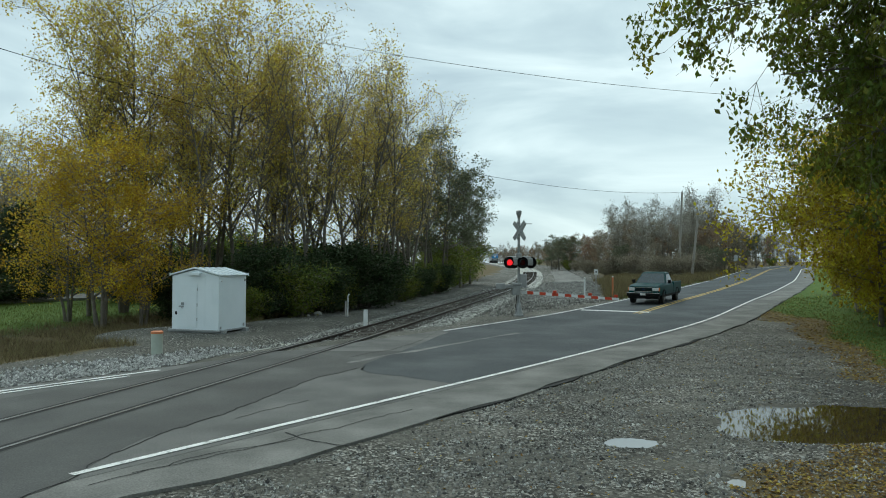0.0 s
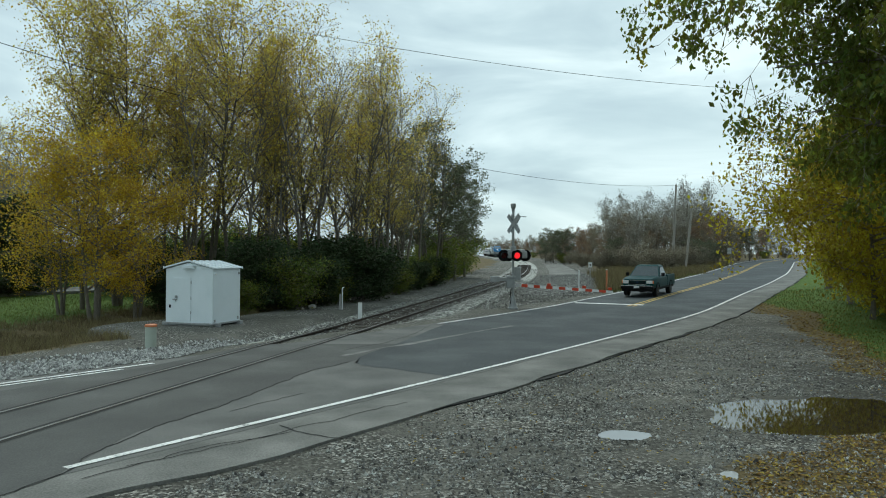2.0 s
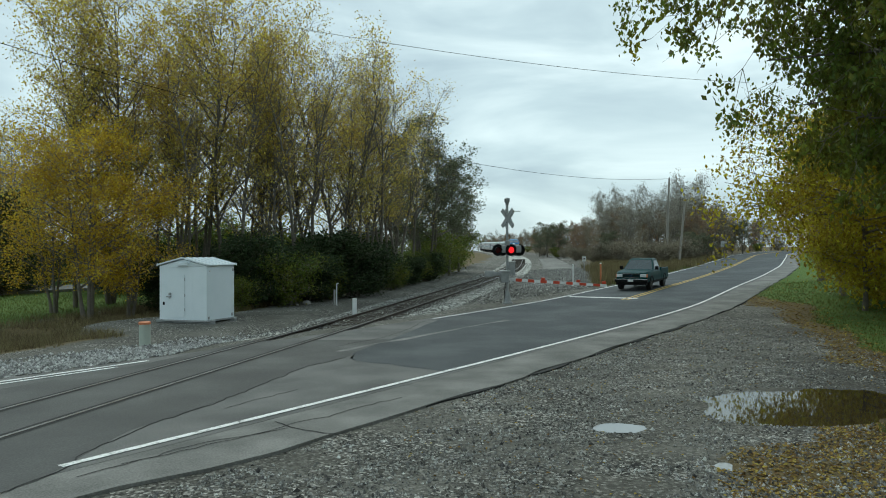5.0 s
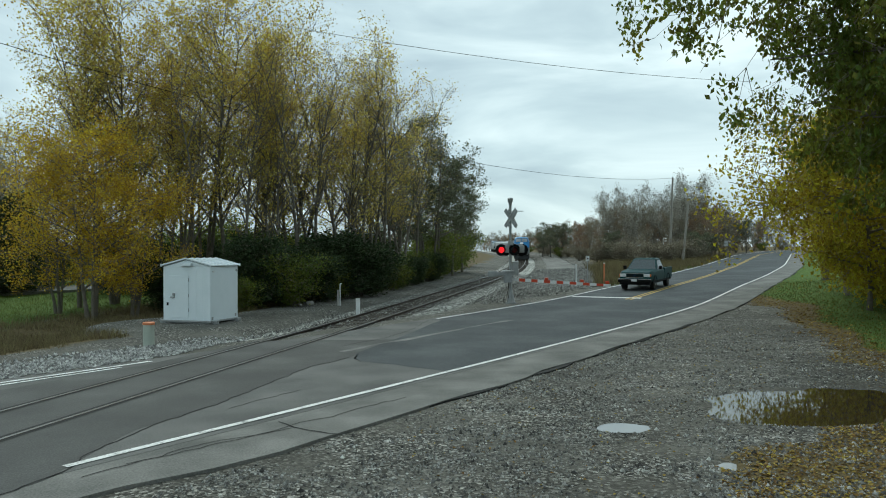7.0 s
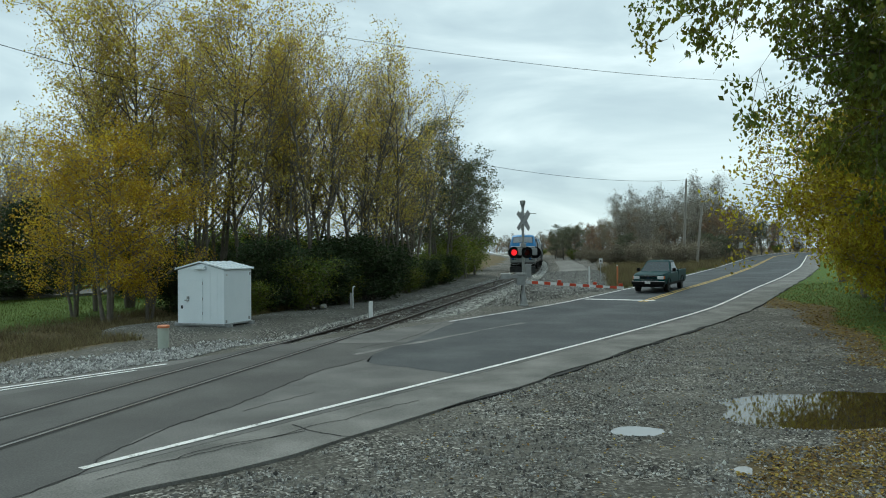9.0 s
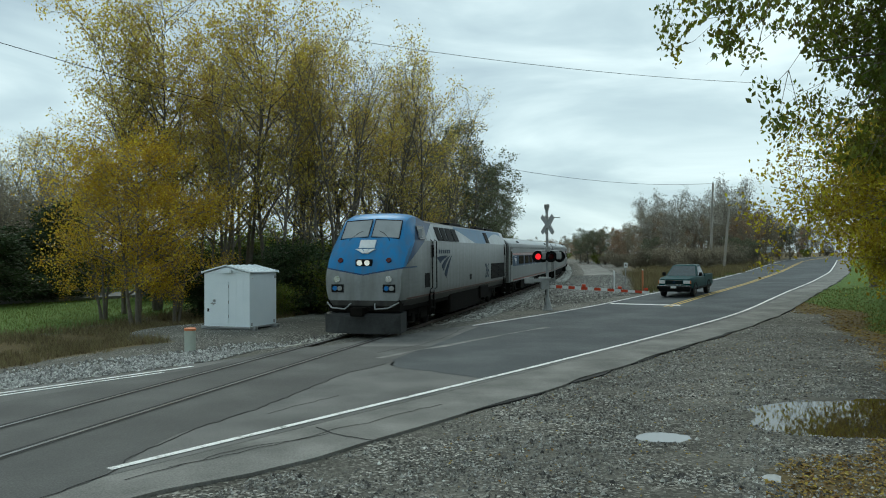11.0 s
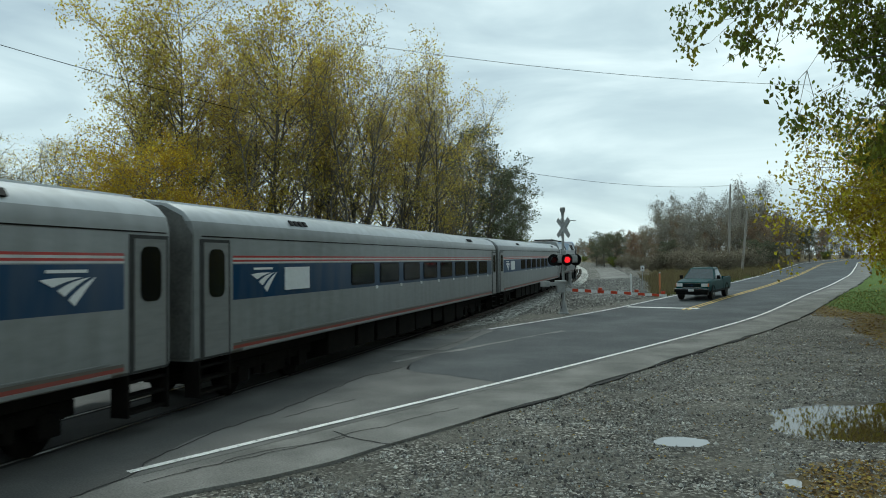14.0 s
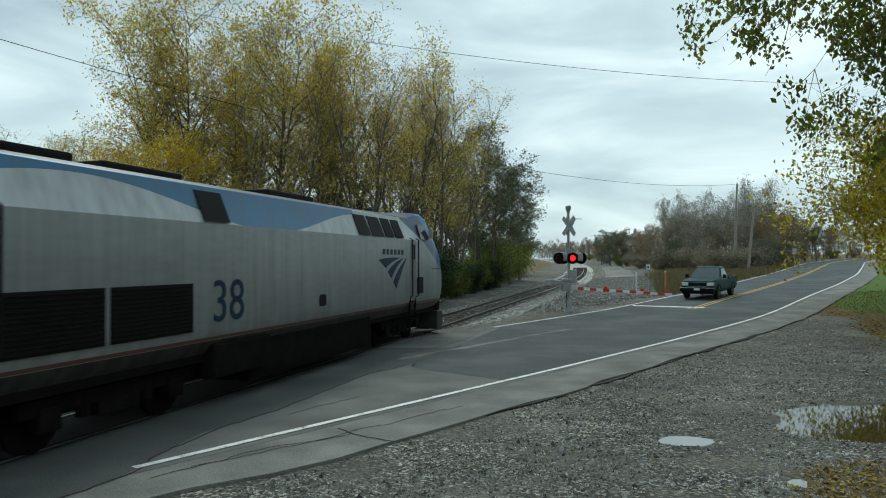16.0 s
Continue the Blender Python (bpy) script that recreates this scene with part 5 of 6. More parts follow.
for x, y, r in ((-4.9, 37.2, 0.24), (-5.3, 36.6, 0.12), (-1.0, 34.5, 0.15)):
    m = Mesh()
    bm = bmesh.new()
    bmesh.ops.create_icosphere(bm, subdivisions=2, radius=r)
    for v in bm.verts:
        v.co *= 0.85 + 0.3 * noise.noise(v.co * 4 + Vector((x, y, 0)))
        v.co.z *= 0.7
    bm.verts.index_update()
    m.add([v.co for v in bm.verts], [[v.index for v in f.verts] for f in bm.faces])
    bm.free()
    ob = part("boulder", m, "concrete", None, smooth=True)
    ob.matrix_world = on_ground(x, y, r * 0.25)
    tagged(ob, "pale rounded boulder at the wood's edge", "rock")


# ---- crossing signal ----
SIG = Vector((5.42, 36.5, 0.0))
SIG.z = ground_at(SIG.x, SIG.y) + 0.02
FACE = 202.0  # the lamps look at traffic coming along the road


def signal():
    base = thing("crossing_signal", Matrix.Translation(SIG), "galvanised railway crossing signal mast with lowered gate", "crossing signal")
    part("mast", Mesh().tube([(0, 0, 0), (0, 0, 5.05)], 0.068, 14), "galv", base, smooth=True)
    part("mast_base", Mesh().box((-0.24, -0.24, -0.05), (0.24, 0.24, 0.06), 0.02).tube([(0, 0, 0.05), (0, 0, 0.65)], [0.22, 0.10], 12), "galv", base, "cast mast base")
    part("bell", Mesh().tube([(0, 0, 5.0), (0, 0, 5.12), (0, 0, 5.2), (0, 0, 5.36), (0, 0, 5.4)], [0.07, 0.09, 0.13, 0.14, 0.1], 14), "galv", base, "electronic bell", smooth=True)
    # crossbuck pair: the face is toward the road, the back toward the camera
    for k, a in enumerate((45, -45)):
        m = Mesh()
        m.box((-0.61, -0.012, -0.115), (0.61, 0.012, 0.115), 0.0)
        ob = part("crossbuck", m, "sign_grey", base, "weathered grey crossbuck blade")
        ob.matrix_local = Matrix.Translation((0, -0.10 - 0.03 * k, 4.36)) @ Matrix.Rotation(radians(-58), 4, "Z") @ Matrix.Rotation(radians(a), 4, "Y")
        ob = part("crossbuck", m, "sign_grey", base, "grey back of a crossbuck blade")
        ob.matrix_local = Matrix.Translation((0.14, 0.12 + 0.03 * k, 4.36)) @ Matrix.Rotation(radians(52), 4, "Z") @ Matrix.Rotation(radians(a), 4, "Y")
    part("sign_bracket", Mesh().tube([(0, 0, 4.72), (0.68, 0.05, 4.72)], 0.02, 6), "galv", base)
    part("lamp_arm", Mesh().tube([(-0.62, -0.02, 3.0), (0.62, 0.02, 3.0)], 0.035, 8).tube([(0.0, -0.35, 3.0), (0.0, 0.35, 3.0)], 0.03, 8), "galv", base)
    def lamp(x, y, turn, back):
        m = Matrix.Translation((x, y, 2.72)) @ Matrix.Rotation(radians(turn), 4, "Z")
        ob = part("background_disc", Mesh().disc((0, 0, 0), (0, 1, 0), 0.30, 0.02, 28), "black", base, "round black target disc", smooth=False)
        ob.matrix_local = m
        part("lamp_body", Mesh().tube([(0, 0.01, 0), (0, 0.16, 0), (0, 0.24, 0)], [0.17, 0.16, 0.08], 16), "black", ob, smooth=True)
        hood = Mesh()
        rings = []
        for yy, r in ((-0.02, 0.165), (-0.30, 0.175)):
            rings.append([(r * math.cos(q), yy * (1.0 if math.sin(q) > -0.2 else 0.5), r * math.sin(q)) for q in np.linspace(radians(-30), radians(210), 18)])
        hood.loft(rings, closed=False, caps=False)
        part("hood", hood, "black", ob)
        part("lens", Mesh().tube([(0, -0.012, 0), (0, -0.03, 0), (0, -0.045, 0)], [0.15, 0.14, 0.08], 20), "lamp_red_off", ob, "unlit red lens", smooth=True)
        return ob
    for x in (-0.50, 0.17):
        lamp(x, -0.18, 2, False)
    for x in (-0.20, 0.66):
        ob = lamp(x, 0.18, 152, True)
    for x in (-0.16, 0.60):
        part("lamp_housing", Mesh().box((x - 0.16, -0.20, 2.58), (x + 0.10, 0.06, 2.96), 0.04), "galv", base, "pale lamp housing seen from behind")
    part("junction_box", Mesh().box((-0.13, -0.2, 2.95), (0.13, 0.0, 3.2), 0.03), "galv", base)
    # gate machine, counterweights and the lowered arm
    part("gate_machine", Mesh().box((-0.36, -0.28, 1.05), (0.06, 0.22, 1.62), 0.03).box((-0.42, -0.32, 1.55), (0.12, 0.26, 1.68), 0.03), "galv", base, "grey gate machine")
    part("counterweight", Mesh().box((-1.15, -0.34, 1.42), (-0.35, -0.26, 1.60), 0.02).box((-1.2, -0.36, 1.36), (-0.72, -0.22, 1.66), 0.03), "galv", base, "pale counterweight arm")
    part("counterweight", Mesh().box((-1.1, 0.2, 1.40), (-0.35, 0.28, 1.58), 0.02), "galv", base, "pale counterweight arm")
    part("conduit", Mesh().tube([(-0.1, -0.08, 0.0), (-0.17, -0.12, 0.5), (-0.10, -0.1, 1.1)], 0.02, 6), "black", base)
    return base


sig = signal()
lit = part("lit_lens", Mesh().tube([(0, 0, 0), (0, -0.02, 0), (0, -0.05, 0)], [0.15, 0.14, 0.06], 20), "lit_red", sig, "glowing red signal lens")
LEFT_LENS, RIGHT_LENS = Matrix.Translation((-0.50, -0.235, 2.72)), Matrix.Translation((0.17, -0.235, 2.72))
# gate arm
tip, root = Vector((9.75, 33.5, 0)), SIG + Vector((0.15, 0.1, 1.20))
tip.z = root.z - 0.20
arm = thing("gate_arm", Matrix(), "lowered crossing gate arm with red and white bands", "gate arm")
n_band = 15
for k in range(n_band):
    a, b_ = root.lerp(tip, k / n_band), root.lerp(tip, (k + 1) / n_band)
    d = (tip - root).normalized()
    side = Vector((-d.y, d.x, 0)) * 0.012
    w = 0.075 - 0.02 * k / n_band
    m = Mesh()
    m.loft([[p - side - Vector((0, 0, w)), p + side - Vector((0, 0, w)), p + side + Vector((0, 0, w)), p - side + Vector((0, 0, w))] for p in (a, b_)])
    part("band", m, "red_reflect" if k % 2 else "white_paint", arm, "red band" if k % 2 else "white band")
for u in (0.36, 0.72, 0.97):
    p = root.lerp(tip, u)
    m = Mesh().box((p.x - 0.09, p.y - 0.05, p.z + 0.07), (p.x + 0.09, p.y + 0.05, p.z + 0.20), 0.02)
    part("arm_lamp", m, "red_reflect", arm, "small red lamp on the arm")

# relay cabinet farther along the track
b = thing("relay_cabinet", on_ground(11.2, 73.0, -0.05, -10), "small grey metal relay cabinet by the track", "cabinet")
part("body", Mesh().box((-0.45, -0.4, 0.15), (0.45, 0.4, 1.6), 0.02), "galv", b)
part("lid", Mesh().box((-0.5, -0.45, 1.6), (0.5, 0.45, 1.68), 0.02), "galv", b)
part("plinth", Mesh().box((-0.4, -0.35, 0), (0.4, 0.35, 0.15)), "concrete", b)
# posts by the gate arm's end
for x, y, h, mat, lab in ((12.0, 49.6, 1.5, "white_paint", "white marker post"), (13.9, 49.3, 1.55, "amber", "weathered orange marker post")):
    b = thing("marker_post", on_ground(x, y, -0.05), lab + " on the verge", "marker post")
    part("post", Mesh().tube([(0, 0, 0), (0, 0, h)], 0.06, 10), mat if mat != "amber" else "orange_cap", b)
    part("cap", Mesh().tube([(0, 0, h), (0, 0, h + 0.06)], [0.07, 0.04], 10), "white_paint", b)
b = thing("small_sign", on_ground(12.7, 49.2, -0.05), "small white sign on a thin post", "sign")
part("post", Mesh().tube([(0, 0, 0), (0, 0, 2.0)], 0.025, 8), "galv", b)
part("plate", Mesh().box((-0.13, -0.05, 1.75), (0.13, -0.03, 2.1), 0.004), "white_paint", b)
part("mark", Mesh().box((-0.05, -0.056, 1.88), (0.05, -0.048, 1.98)), "black", b)
b = thing("road_sign", on_ground(50.5, 110.0, -0.05, 20), "small pale road sign by the far verge", "sign")
part("post", Mesh().tube([(0, 0, 0), (0, 0, 2.6)], 0.035, 8), "galv", b)
part("plate", Mesh().box((-0.38, -0.06, 1.9), (0.38, -0.03, 2.75), 0.01), "galv", b)


# ---- pickup truck ----
def pickup():
    """x forward, y left, z up; stands on its wheels."""
    yaw = math.atan2(-0.84, -0.54)
    c = Vector((15.05, 44.0, 0))
    c.z = float(land(c.x, c.y)) + 0.006
    up = float(land(c.x + 2 * math.cos(yaw), c.y + 2 * math.sin(yaw))) - float(land(c.x - 2 * math.cos(yaw), c.y - 2 * math.sin(yaw)))
    base = thing("pickup_truck", Matrix.Translation(c) @ Matrix.Rotation(yaw, 4, "Z") @ Matrix.Rotation(-math.atan2(up, 4), 4, "Y"), "dark green regular-cab pickup truck waiting on the road", "pickup truck")

    def sec(x, w, z0, z1, r=0.10):
        return [(x, -w, z0), (x, w, z0), (x, w + 0.01, (z0 + z1) / 2), (x, w - 0.01, z1 - r), (x, w - r, z1), (x, -w + r, z1), (x, -w + 0.01, z1 - r), (x, -w - 0.01, (z0 + z1) / 2)]

    m = Mesh()
    m.loft([sec(2.62, 0.80, 0.62, 0.98), sec(2.55, 0.90, 0.56, 1.06), sec(2.3, 0.96, 0.52, 1.12), sec(1.6, 0.985, 0.50, 1.17), sec(0.95, 0.99, 0.50, 1.20), sec(0.2, 0.99, 0.50, 1.20), sec(-0.72, 0.99, 0.50, 1.20)])
    body = part("body", m, "green_paint", base, smooth=True)
    # bed with a hollow
    m = Mesh()
    m.box((-2.85, 0.90, 0.55), (-0.78, 0.995, 1.22), 0.03).box((-2.85, -0.995, 0.55), (-0.78, -0.90, 1.22), 0.03).box((-2.88, -0.99, 0.55), (-2.80, 0.99, 1.20), 0.02).box((-0.86, -0.98, 0.55), (-0.78, 0.98, 1.20), 0.02).box((-2.82, -0.92, 0.62), (-0.80, 0.92, 0.72))
    part("bed", m, "green_paint", base)
    # cab
    m = Mesh()
    low = [(1.02, -0.92, 1.17), (1.02, 0.92, 1.17), (-0.72, 0.94, 1.19), (-0.72, -0.94, 1.19)]
    topr = [(0.22, -0.70, 1.78), (0.22, 0.70, 1.78), (-0.60, 0.72, 1.80), (-0.60, -0.72, 1.80)]
    top2 = [(0.10, -0.60, 1.84), (0.10, 0.60, 1.84), (-0.50, 0.62, 1.85), (-0.50, -0.62, 1.85)]
    m.loft([low, topr, top2])
    part("cab", m, "green_paint", base)
    def quad_on(a, b, c, d, n, inset=0.06):
        pts = [Vector(p) for p in (a, b, c, d)]
        mid_ = sum(pts, Vector()) / 4
        return [p + (mid_ - p).normalized() * inset * 1.3 for p in pts], Vector(n).normalized() * 0.012
    m = Mesh()
    q, nrm = quad_on(low[0], low[1], topr[1], topr[0], (0.61, 0, 0.8))
    m.slab(q, nrm)
    part("windscreen", m, "cab_glass", base)
    for s in (1, -1):
        m = Mesh()
        q, nrm = quad_on((0.90, 0.93 * s, 1.20), (-0.66, 0.94 * s, 1.20), (-0.56, 0.73 * s, 1.76), (0.24, 0.71 * s, 1.76), (0, s, 0.35))
        m.slab(q, nrm)
        part("side_window", m, "cab_glass", base)
        part("mirror", Mesh().box((0.72, min(0.98 * s, 1.18 * s), 1.18), (0.84, max(0.98 * s, 1.18 * s), 1.40), 0.03), "black", base)
        m = Mesh().box((2.50, min(0.52 * s, 0.88 * s), 0.80), (2.635, max(0.52 * s, 0.88 * s), 0.99), 0.03)
        part("headlight", m, "clear_lamp", base, "clear headlight")
        part("indicator", Mesh().box((2.46, min(0.86 * s, 0.935 * s), 0.80), (2.58, max(0.86 * s, 0.935 * s), 0.98), 0.02), "amber", base)
        m = Mesh().box((-2.5, min(0.97 * s, 1.005 * s), 0.44), (2.3, max(0.97 * s, 1.005 * s), 0.56), 0.01)
        part("rocker_trim", m, "black", base)
        for x in (1.72, -1.72):
            m = Mesh()
            arc = [(x + 0.47 * math.cos(q), 0.985 * s, 0.40 + 0.47 * math.sin(q)) for q in np.linspace(0.1, 3.04, 12)]
            arc2 = [(x + 0.40 * math.cos(q), 0.985 * s, 0.40 + 0.40 * math.sin(q)) for q in np.linspace(3.04, 0.1, 12)]
            m.slab(arc + arc2, (0, 0.03 * s, 0))
            part("wheel_arch", m, "black", base)
            y = 0.86 * s
            w = part("wheel", Mesh().tube([(x, y - 0.13 * s, 0.39), (x, y - 0.10 * s, 0.39), (x, y + 0.09 * s, 0.39), (x, y + 0.125 * s, 0.39)], [0.36, 0.39, 0.39, 0.35], 28), "rubber", base, "black tyre", smooth=True)
            part("rim", Mesh().tube([(x, y + 0.10 * s, 0.39), (x, y + 0.128 * s, 0.39), (x, y + 0.10 * s, 0.39)], [0.24, 0.23, 0.12], 20), "galv", w, "grey rim")
            part("hub", Mesh().disc((x, y + 0.11 * s, 0.39), (0, 1, 0), 0.07, 0.05, 14), "chrome", w)
    m = Mesh().box((2.50, -0.52, 0.76), (2.64, 0.52, 1.0), 0.03)
    g = part("grille", m, "green_paint", base)
    part("grille_trim", Mesh().box((2.60, -0.54, 0.99), (2.65, 0.54, 1.015)).box((2.60, -0.54, 0.745), (2.65, 0.54, 0.77)), "chrome", g)
    m = Mesh()
    for k in range(3):
        m.box((2.632, -0.47, 0.79 + k * 0.07), (2.65, 0.47, 0.835 + k * 0.07))
    part("grille_slot", m, "black", g)
    part("badge", Mesh().disc((2.655, 0, 0.89), (1, 0, 0), 0.07, 0.02, 18), "navy", g)
    part("bumper", Mesh().box((2.45, -0.97, 0.48), (2.80, 0.97, 0.68), 0.05), "black", base, "dark front bumper")
    part("bumper_trim", Mesh().box((2.62, -0.95, 0.66), (2.805, 0.95, 0.70), 0.01), "chrome", base, "thin chrome strip on the bumper")
    part("valance", Mesh().box((2.35, -0.90, 0.34), (2.72, 0.90, 0.48), 0.03), "black", base)
    part("plate", Mesh().box((2.80, -0.16, 0.54), (2.812, 0.16, 0.66)), "white_paint", base)
    part("rear_bumper", Mesh().box((-2.98, -0.92, 0.50), (-2.84, 0.92, 0.66), 0.03), "chrome", base)
    part("underbody", Mesh().box((-2.6, -0.75, 0.34), (2.3, 0.75, 0.55), 0.03), "black", base)
    part("seat_back", Mesh().box((-0.6, -0.6, 1.1), (-0.45, 0.6, 1.5), 0.05), "black", base)
    return base


MAT["cab_glass"] = shade("tinted_car_glass", [(0.015, 0.03, 0.034), (0.03, 0.045, 0.05)], 2, 0.06, bump=0, spec=0.9)
pickup()


# ---- poles and wires ----
def utility_pole(x, y, h, lean_x, lean_y, arm, label):
    b = thing("utility_pole", on_ground(x, y, -0.1), label, "utility pole", "utility poles")
    part("pole", Mesh().tube([(0, 0, 0), (lean_x * 0.5, lean_y * 0.5, h * 0.5), (lean_x, lean_y, h)], [0.16, 0.14, 0.11], 12), "wood_pole", b, smooth=True)
    if arm:
        part("insulator", Mesh().tube([(lean_x, lean_y, h), (lean_x, lean_y, h + 0.18)], [0.04, 0.06], 8), "galv", b)
    return Vector((x + lean_x, y + lean_y, ground_at(x, y) - 0.1 + h))


top_a = utility_pole(32.4, 86.0, 10.75, 0.45, 0, True, "leaning grey wooden utility pole at the wood's edge")
top_b = utility_pole(35.0, 88.5, 8.0, 0.80, 0, False, "second leaning wooden pole at the wood's edge")
top_r = utility_pole(23.0, 36.1, 10.5, -0.25, 0, True, "grey wooden utility pole behind the leaves")


def wire(a, c, sag, label, r=0.012, mat="black"):
    a, c = Vector(a), Vector(c)
    pts = []
    for k in range(33):
        u = k / 32
        pts.append(a.lerp(c, u) - Vector((0, 0, sag * 4 * u * (1 - u))))
    tagged(part("overhead_wire", Mesh().tube(pts, r, 5), mat), label, "cable", "overhead wires")


wire((-21.45, 27.14, 12.5), top_a, 2.3, "thin black overhead wire running to the far pole", 0.016)
wire((-11.73, 27.6, 12.7), (20.4, 40.85, 12.67), 0.6, "thin grey overhead wire over the crossing", 0.013, "galv")
# ---- trees ----
def grow(seed, height, spread, stems=1, start=0.3, limbs=14, rise=0.9, twig=3, leaves=3000, leaf=0.11, leaf_low=0.25, droop=0.0, thick=0.012, flat=1.0, crown_shape="oval", clump=1.0, hang=0.0):
    """Trunk, limbs and twigs as tapered tubes, and leaves in loose clumps on the twigs."""
    rnd = random.Random(seed)
    wood, fine, tips = Mesh(), Mesh(), []

    def branch(p, d, length, r, level):
        pts, k = [p], 4 if level < 2 else 3
        radii = [r]
        for i in range(k):
            d = (d + Vector((rnd.uniform(-1, 1), rnd.uniform(-1, 1), rnd.uniform(-0.6, 1) * (0.5 if droop == 0 else 0.1) - droop * level)) * (0.16 if level == 0 else 0.26)).normalized()
            pts.append(pts[-1] + d * length / k)
            radii.append(max(0.004, r * (1 - (i + 1) / k * 0.75)))
        (wood if level < 2 else fine).tube(pts, radii, 7 if level == 0 else 5 if level == 1 else 3, False)
        return pts, radii, d

    for s in range(stems):
        a = 6.28 * s / stems + rnd.random()
        lean = Vector((math.cos(a), math.sin(a), 0)) * (0.0 if stems == 1 else rnd.uniform(0.06, 0.22))
        h = height * rnd.uniform(0.82, 1.0) if s else height
        pts, radii = [Vector((lean.x, lean.y, 0)) * 1.2], [h * thick * 1.25]
        d = (Vector((0, 0, 1)) + lean).normalized()
        k = 9
        for i in range(k):
            d = (d + Vector((rnd.uniform(-1, 1), rnd.uniform(-1, 1), 0.4)) * 0.09).normalized()
            pts.append(pts[-1] + d * h / k)
            radii.append(max(0.012, h * thick * (1 - (i + 1) / k) ** 0.9))
        pts.insert(0, pts[0] - Vector((0, 0, 0.3)))
        radii.insert(0, radii[0] * 1.3)
        wood.tube(pts, radii, 9, False)
        for j in range(limbs // stems):
            u = start + (1 - start) * ((j + rnd.random()) / (limbs // stems))
            q = u * k
            i = min(int(q), k - 1) + 1
            p = pts[i].lerp(pts[min(i + 1, k + 1)], q - int(q))
            a = rnd.uniform(0, 6.28)
            env = math.sin(3.1416 * min(1, max(0.05, (u - start * 0.6) / (1.08 - start * 0.6)))) ** 0.7 if crown_shape == "oval" else (1.05 - u)
            if crown_shape == "vase":
                env = 0.95 - 0.35 * u
            if crown_shape == "umbrella":
                env = min(1.0, ((u - start) / (1 - start) * 1.9) ** 0.85) - 0.5 * max(0.0, u - 0.75)
            ln = spread * (0.35 + 0.75 * env) * rnd.uniform(0.7, 1.15)
            d = Vector((math.cos(a), math.sin(a), rise * rnd.uniform(0.6, 1.3))).normalized()
            lp, lr, ld = branch(p, d, ln, radii[i] * 0.55 + 0.01, 1)
            for t in range(twig * 2):
                v = rnd.uniform(0.25, 1.0)
                w = min(int(v * (len(lp) - 1)), len(lp) - 2)
                tp = lp[w].lerp(lp[w + 1], v * (len(lp) - 1) - w)
                td_ = (ld * 0.45 + Vector((rnd.uniform(-1, 1), rnd.uniform(-1, 1), rnd.uniform(-0.5, 0.9) - droop))).normalized()
                sp_, sr, sd = branch(tp, td_, ln * rnd.uniform(0.25, 0.5), lr[w] * 0.5 + 0.004, 2)
                for t2 in range(twig):
                    e = sp_[rnd.randint(1, len(sp_) - 1)]
                    td2 = (sd * 0.6 + Vector((rnd.uniform(-1, 1), rnd.uniform(-1, 1), rnd.uniform(-0.4, 0.8) - droop))).normalized()
                    le = ln * rnd.uniform(0.10, 0.25)
                    fine.tube([e, e + td2 * le], [0.010, 0.003], 3, False)
                    tips.append(e + td2 * le * rnd.uniform(0.4, 1.0))
    crown = Mesh()
    low = height * leaf_low
    good = [t for t in tips if t.z > low] or tips
    r2 = np.random.RandomState(seed)
    if leaves:
        c = np.array([good[i] for i in r2.randint(0, len(good), leaves)]) + r2.normal(0, 0.22 * clump, (leaves, 3)) * (1, 1, flat)
        u = r2.normal(size=(leaves, 3)) * (1 - 0.6 * hang) + np.array((0, 0, -1.0)) * hang * 1.3
        u /= np.linalg.norm(u, axis=1)[:, None]
        w = np.cross(u, r2.normal(size=(leaves, 3)))
        w /= np.linalg.norm(w, axis=1)[:, None]
        sz = leaf * r2.uniform(0.6, 1.3, (leaves, 1))
        bend = np.cross(u, w) * sz * 0.18
        quad = np.stack([c - u * sz, c - w * sz * 0.6 + bend, c + u * sz, c + w * sz * 0.6 + bend], 1)
        me = bpy.data.meshes.new("crown")
        me.from_pydata(quad.reshape(-1, 3).tolist(), [], np.arange(leaves * 4).reshape(-1, 4).tolist())
    else:
        me = None
    return wood, fine, me


def tree(name, label, category, bark, leaf_mat, group="", **kw):
    wood, fine, crown = grow(**kw)
    base = thing(name, Matrix.Translation((0, 0, -50)), label, category, group)
    tr = part("trunk", wood, bark, base)
    tagged(part("crown_wood", fine, bark if bark != "bark" else "twig_grey", base), kind="stuff")
    if crown:
        crown.materials.append(MAT[leaf_mat])
        ob = tagged(new("crown", crown), kind="stuff")
        ob.parent = base
    return base


def plant(proto, x, y, size=1.0, turn=0.0, used=set(), squash=1.0):
    m = Matrix.Translation((x, y, ground_at(x, y) - 0.05)) @ Matrix.Rotation(turn, 4, "Z") @ Matrix.Diagonal((size * squash, size * squash, size, 1))
    if proto.name not in used:
        used.add(proto.name)
        proto.matrix_basis = m
        return proto
    return copy_thing(proto, m)


rt = random.Random(21)


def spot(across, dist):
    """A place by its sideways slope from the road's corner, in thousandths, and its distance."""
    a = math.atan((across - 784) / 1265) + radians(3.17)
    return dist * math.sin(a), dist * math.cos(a)


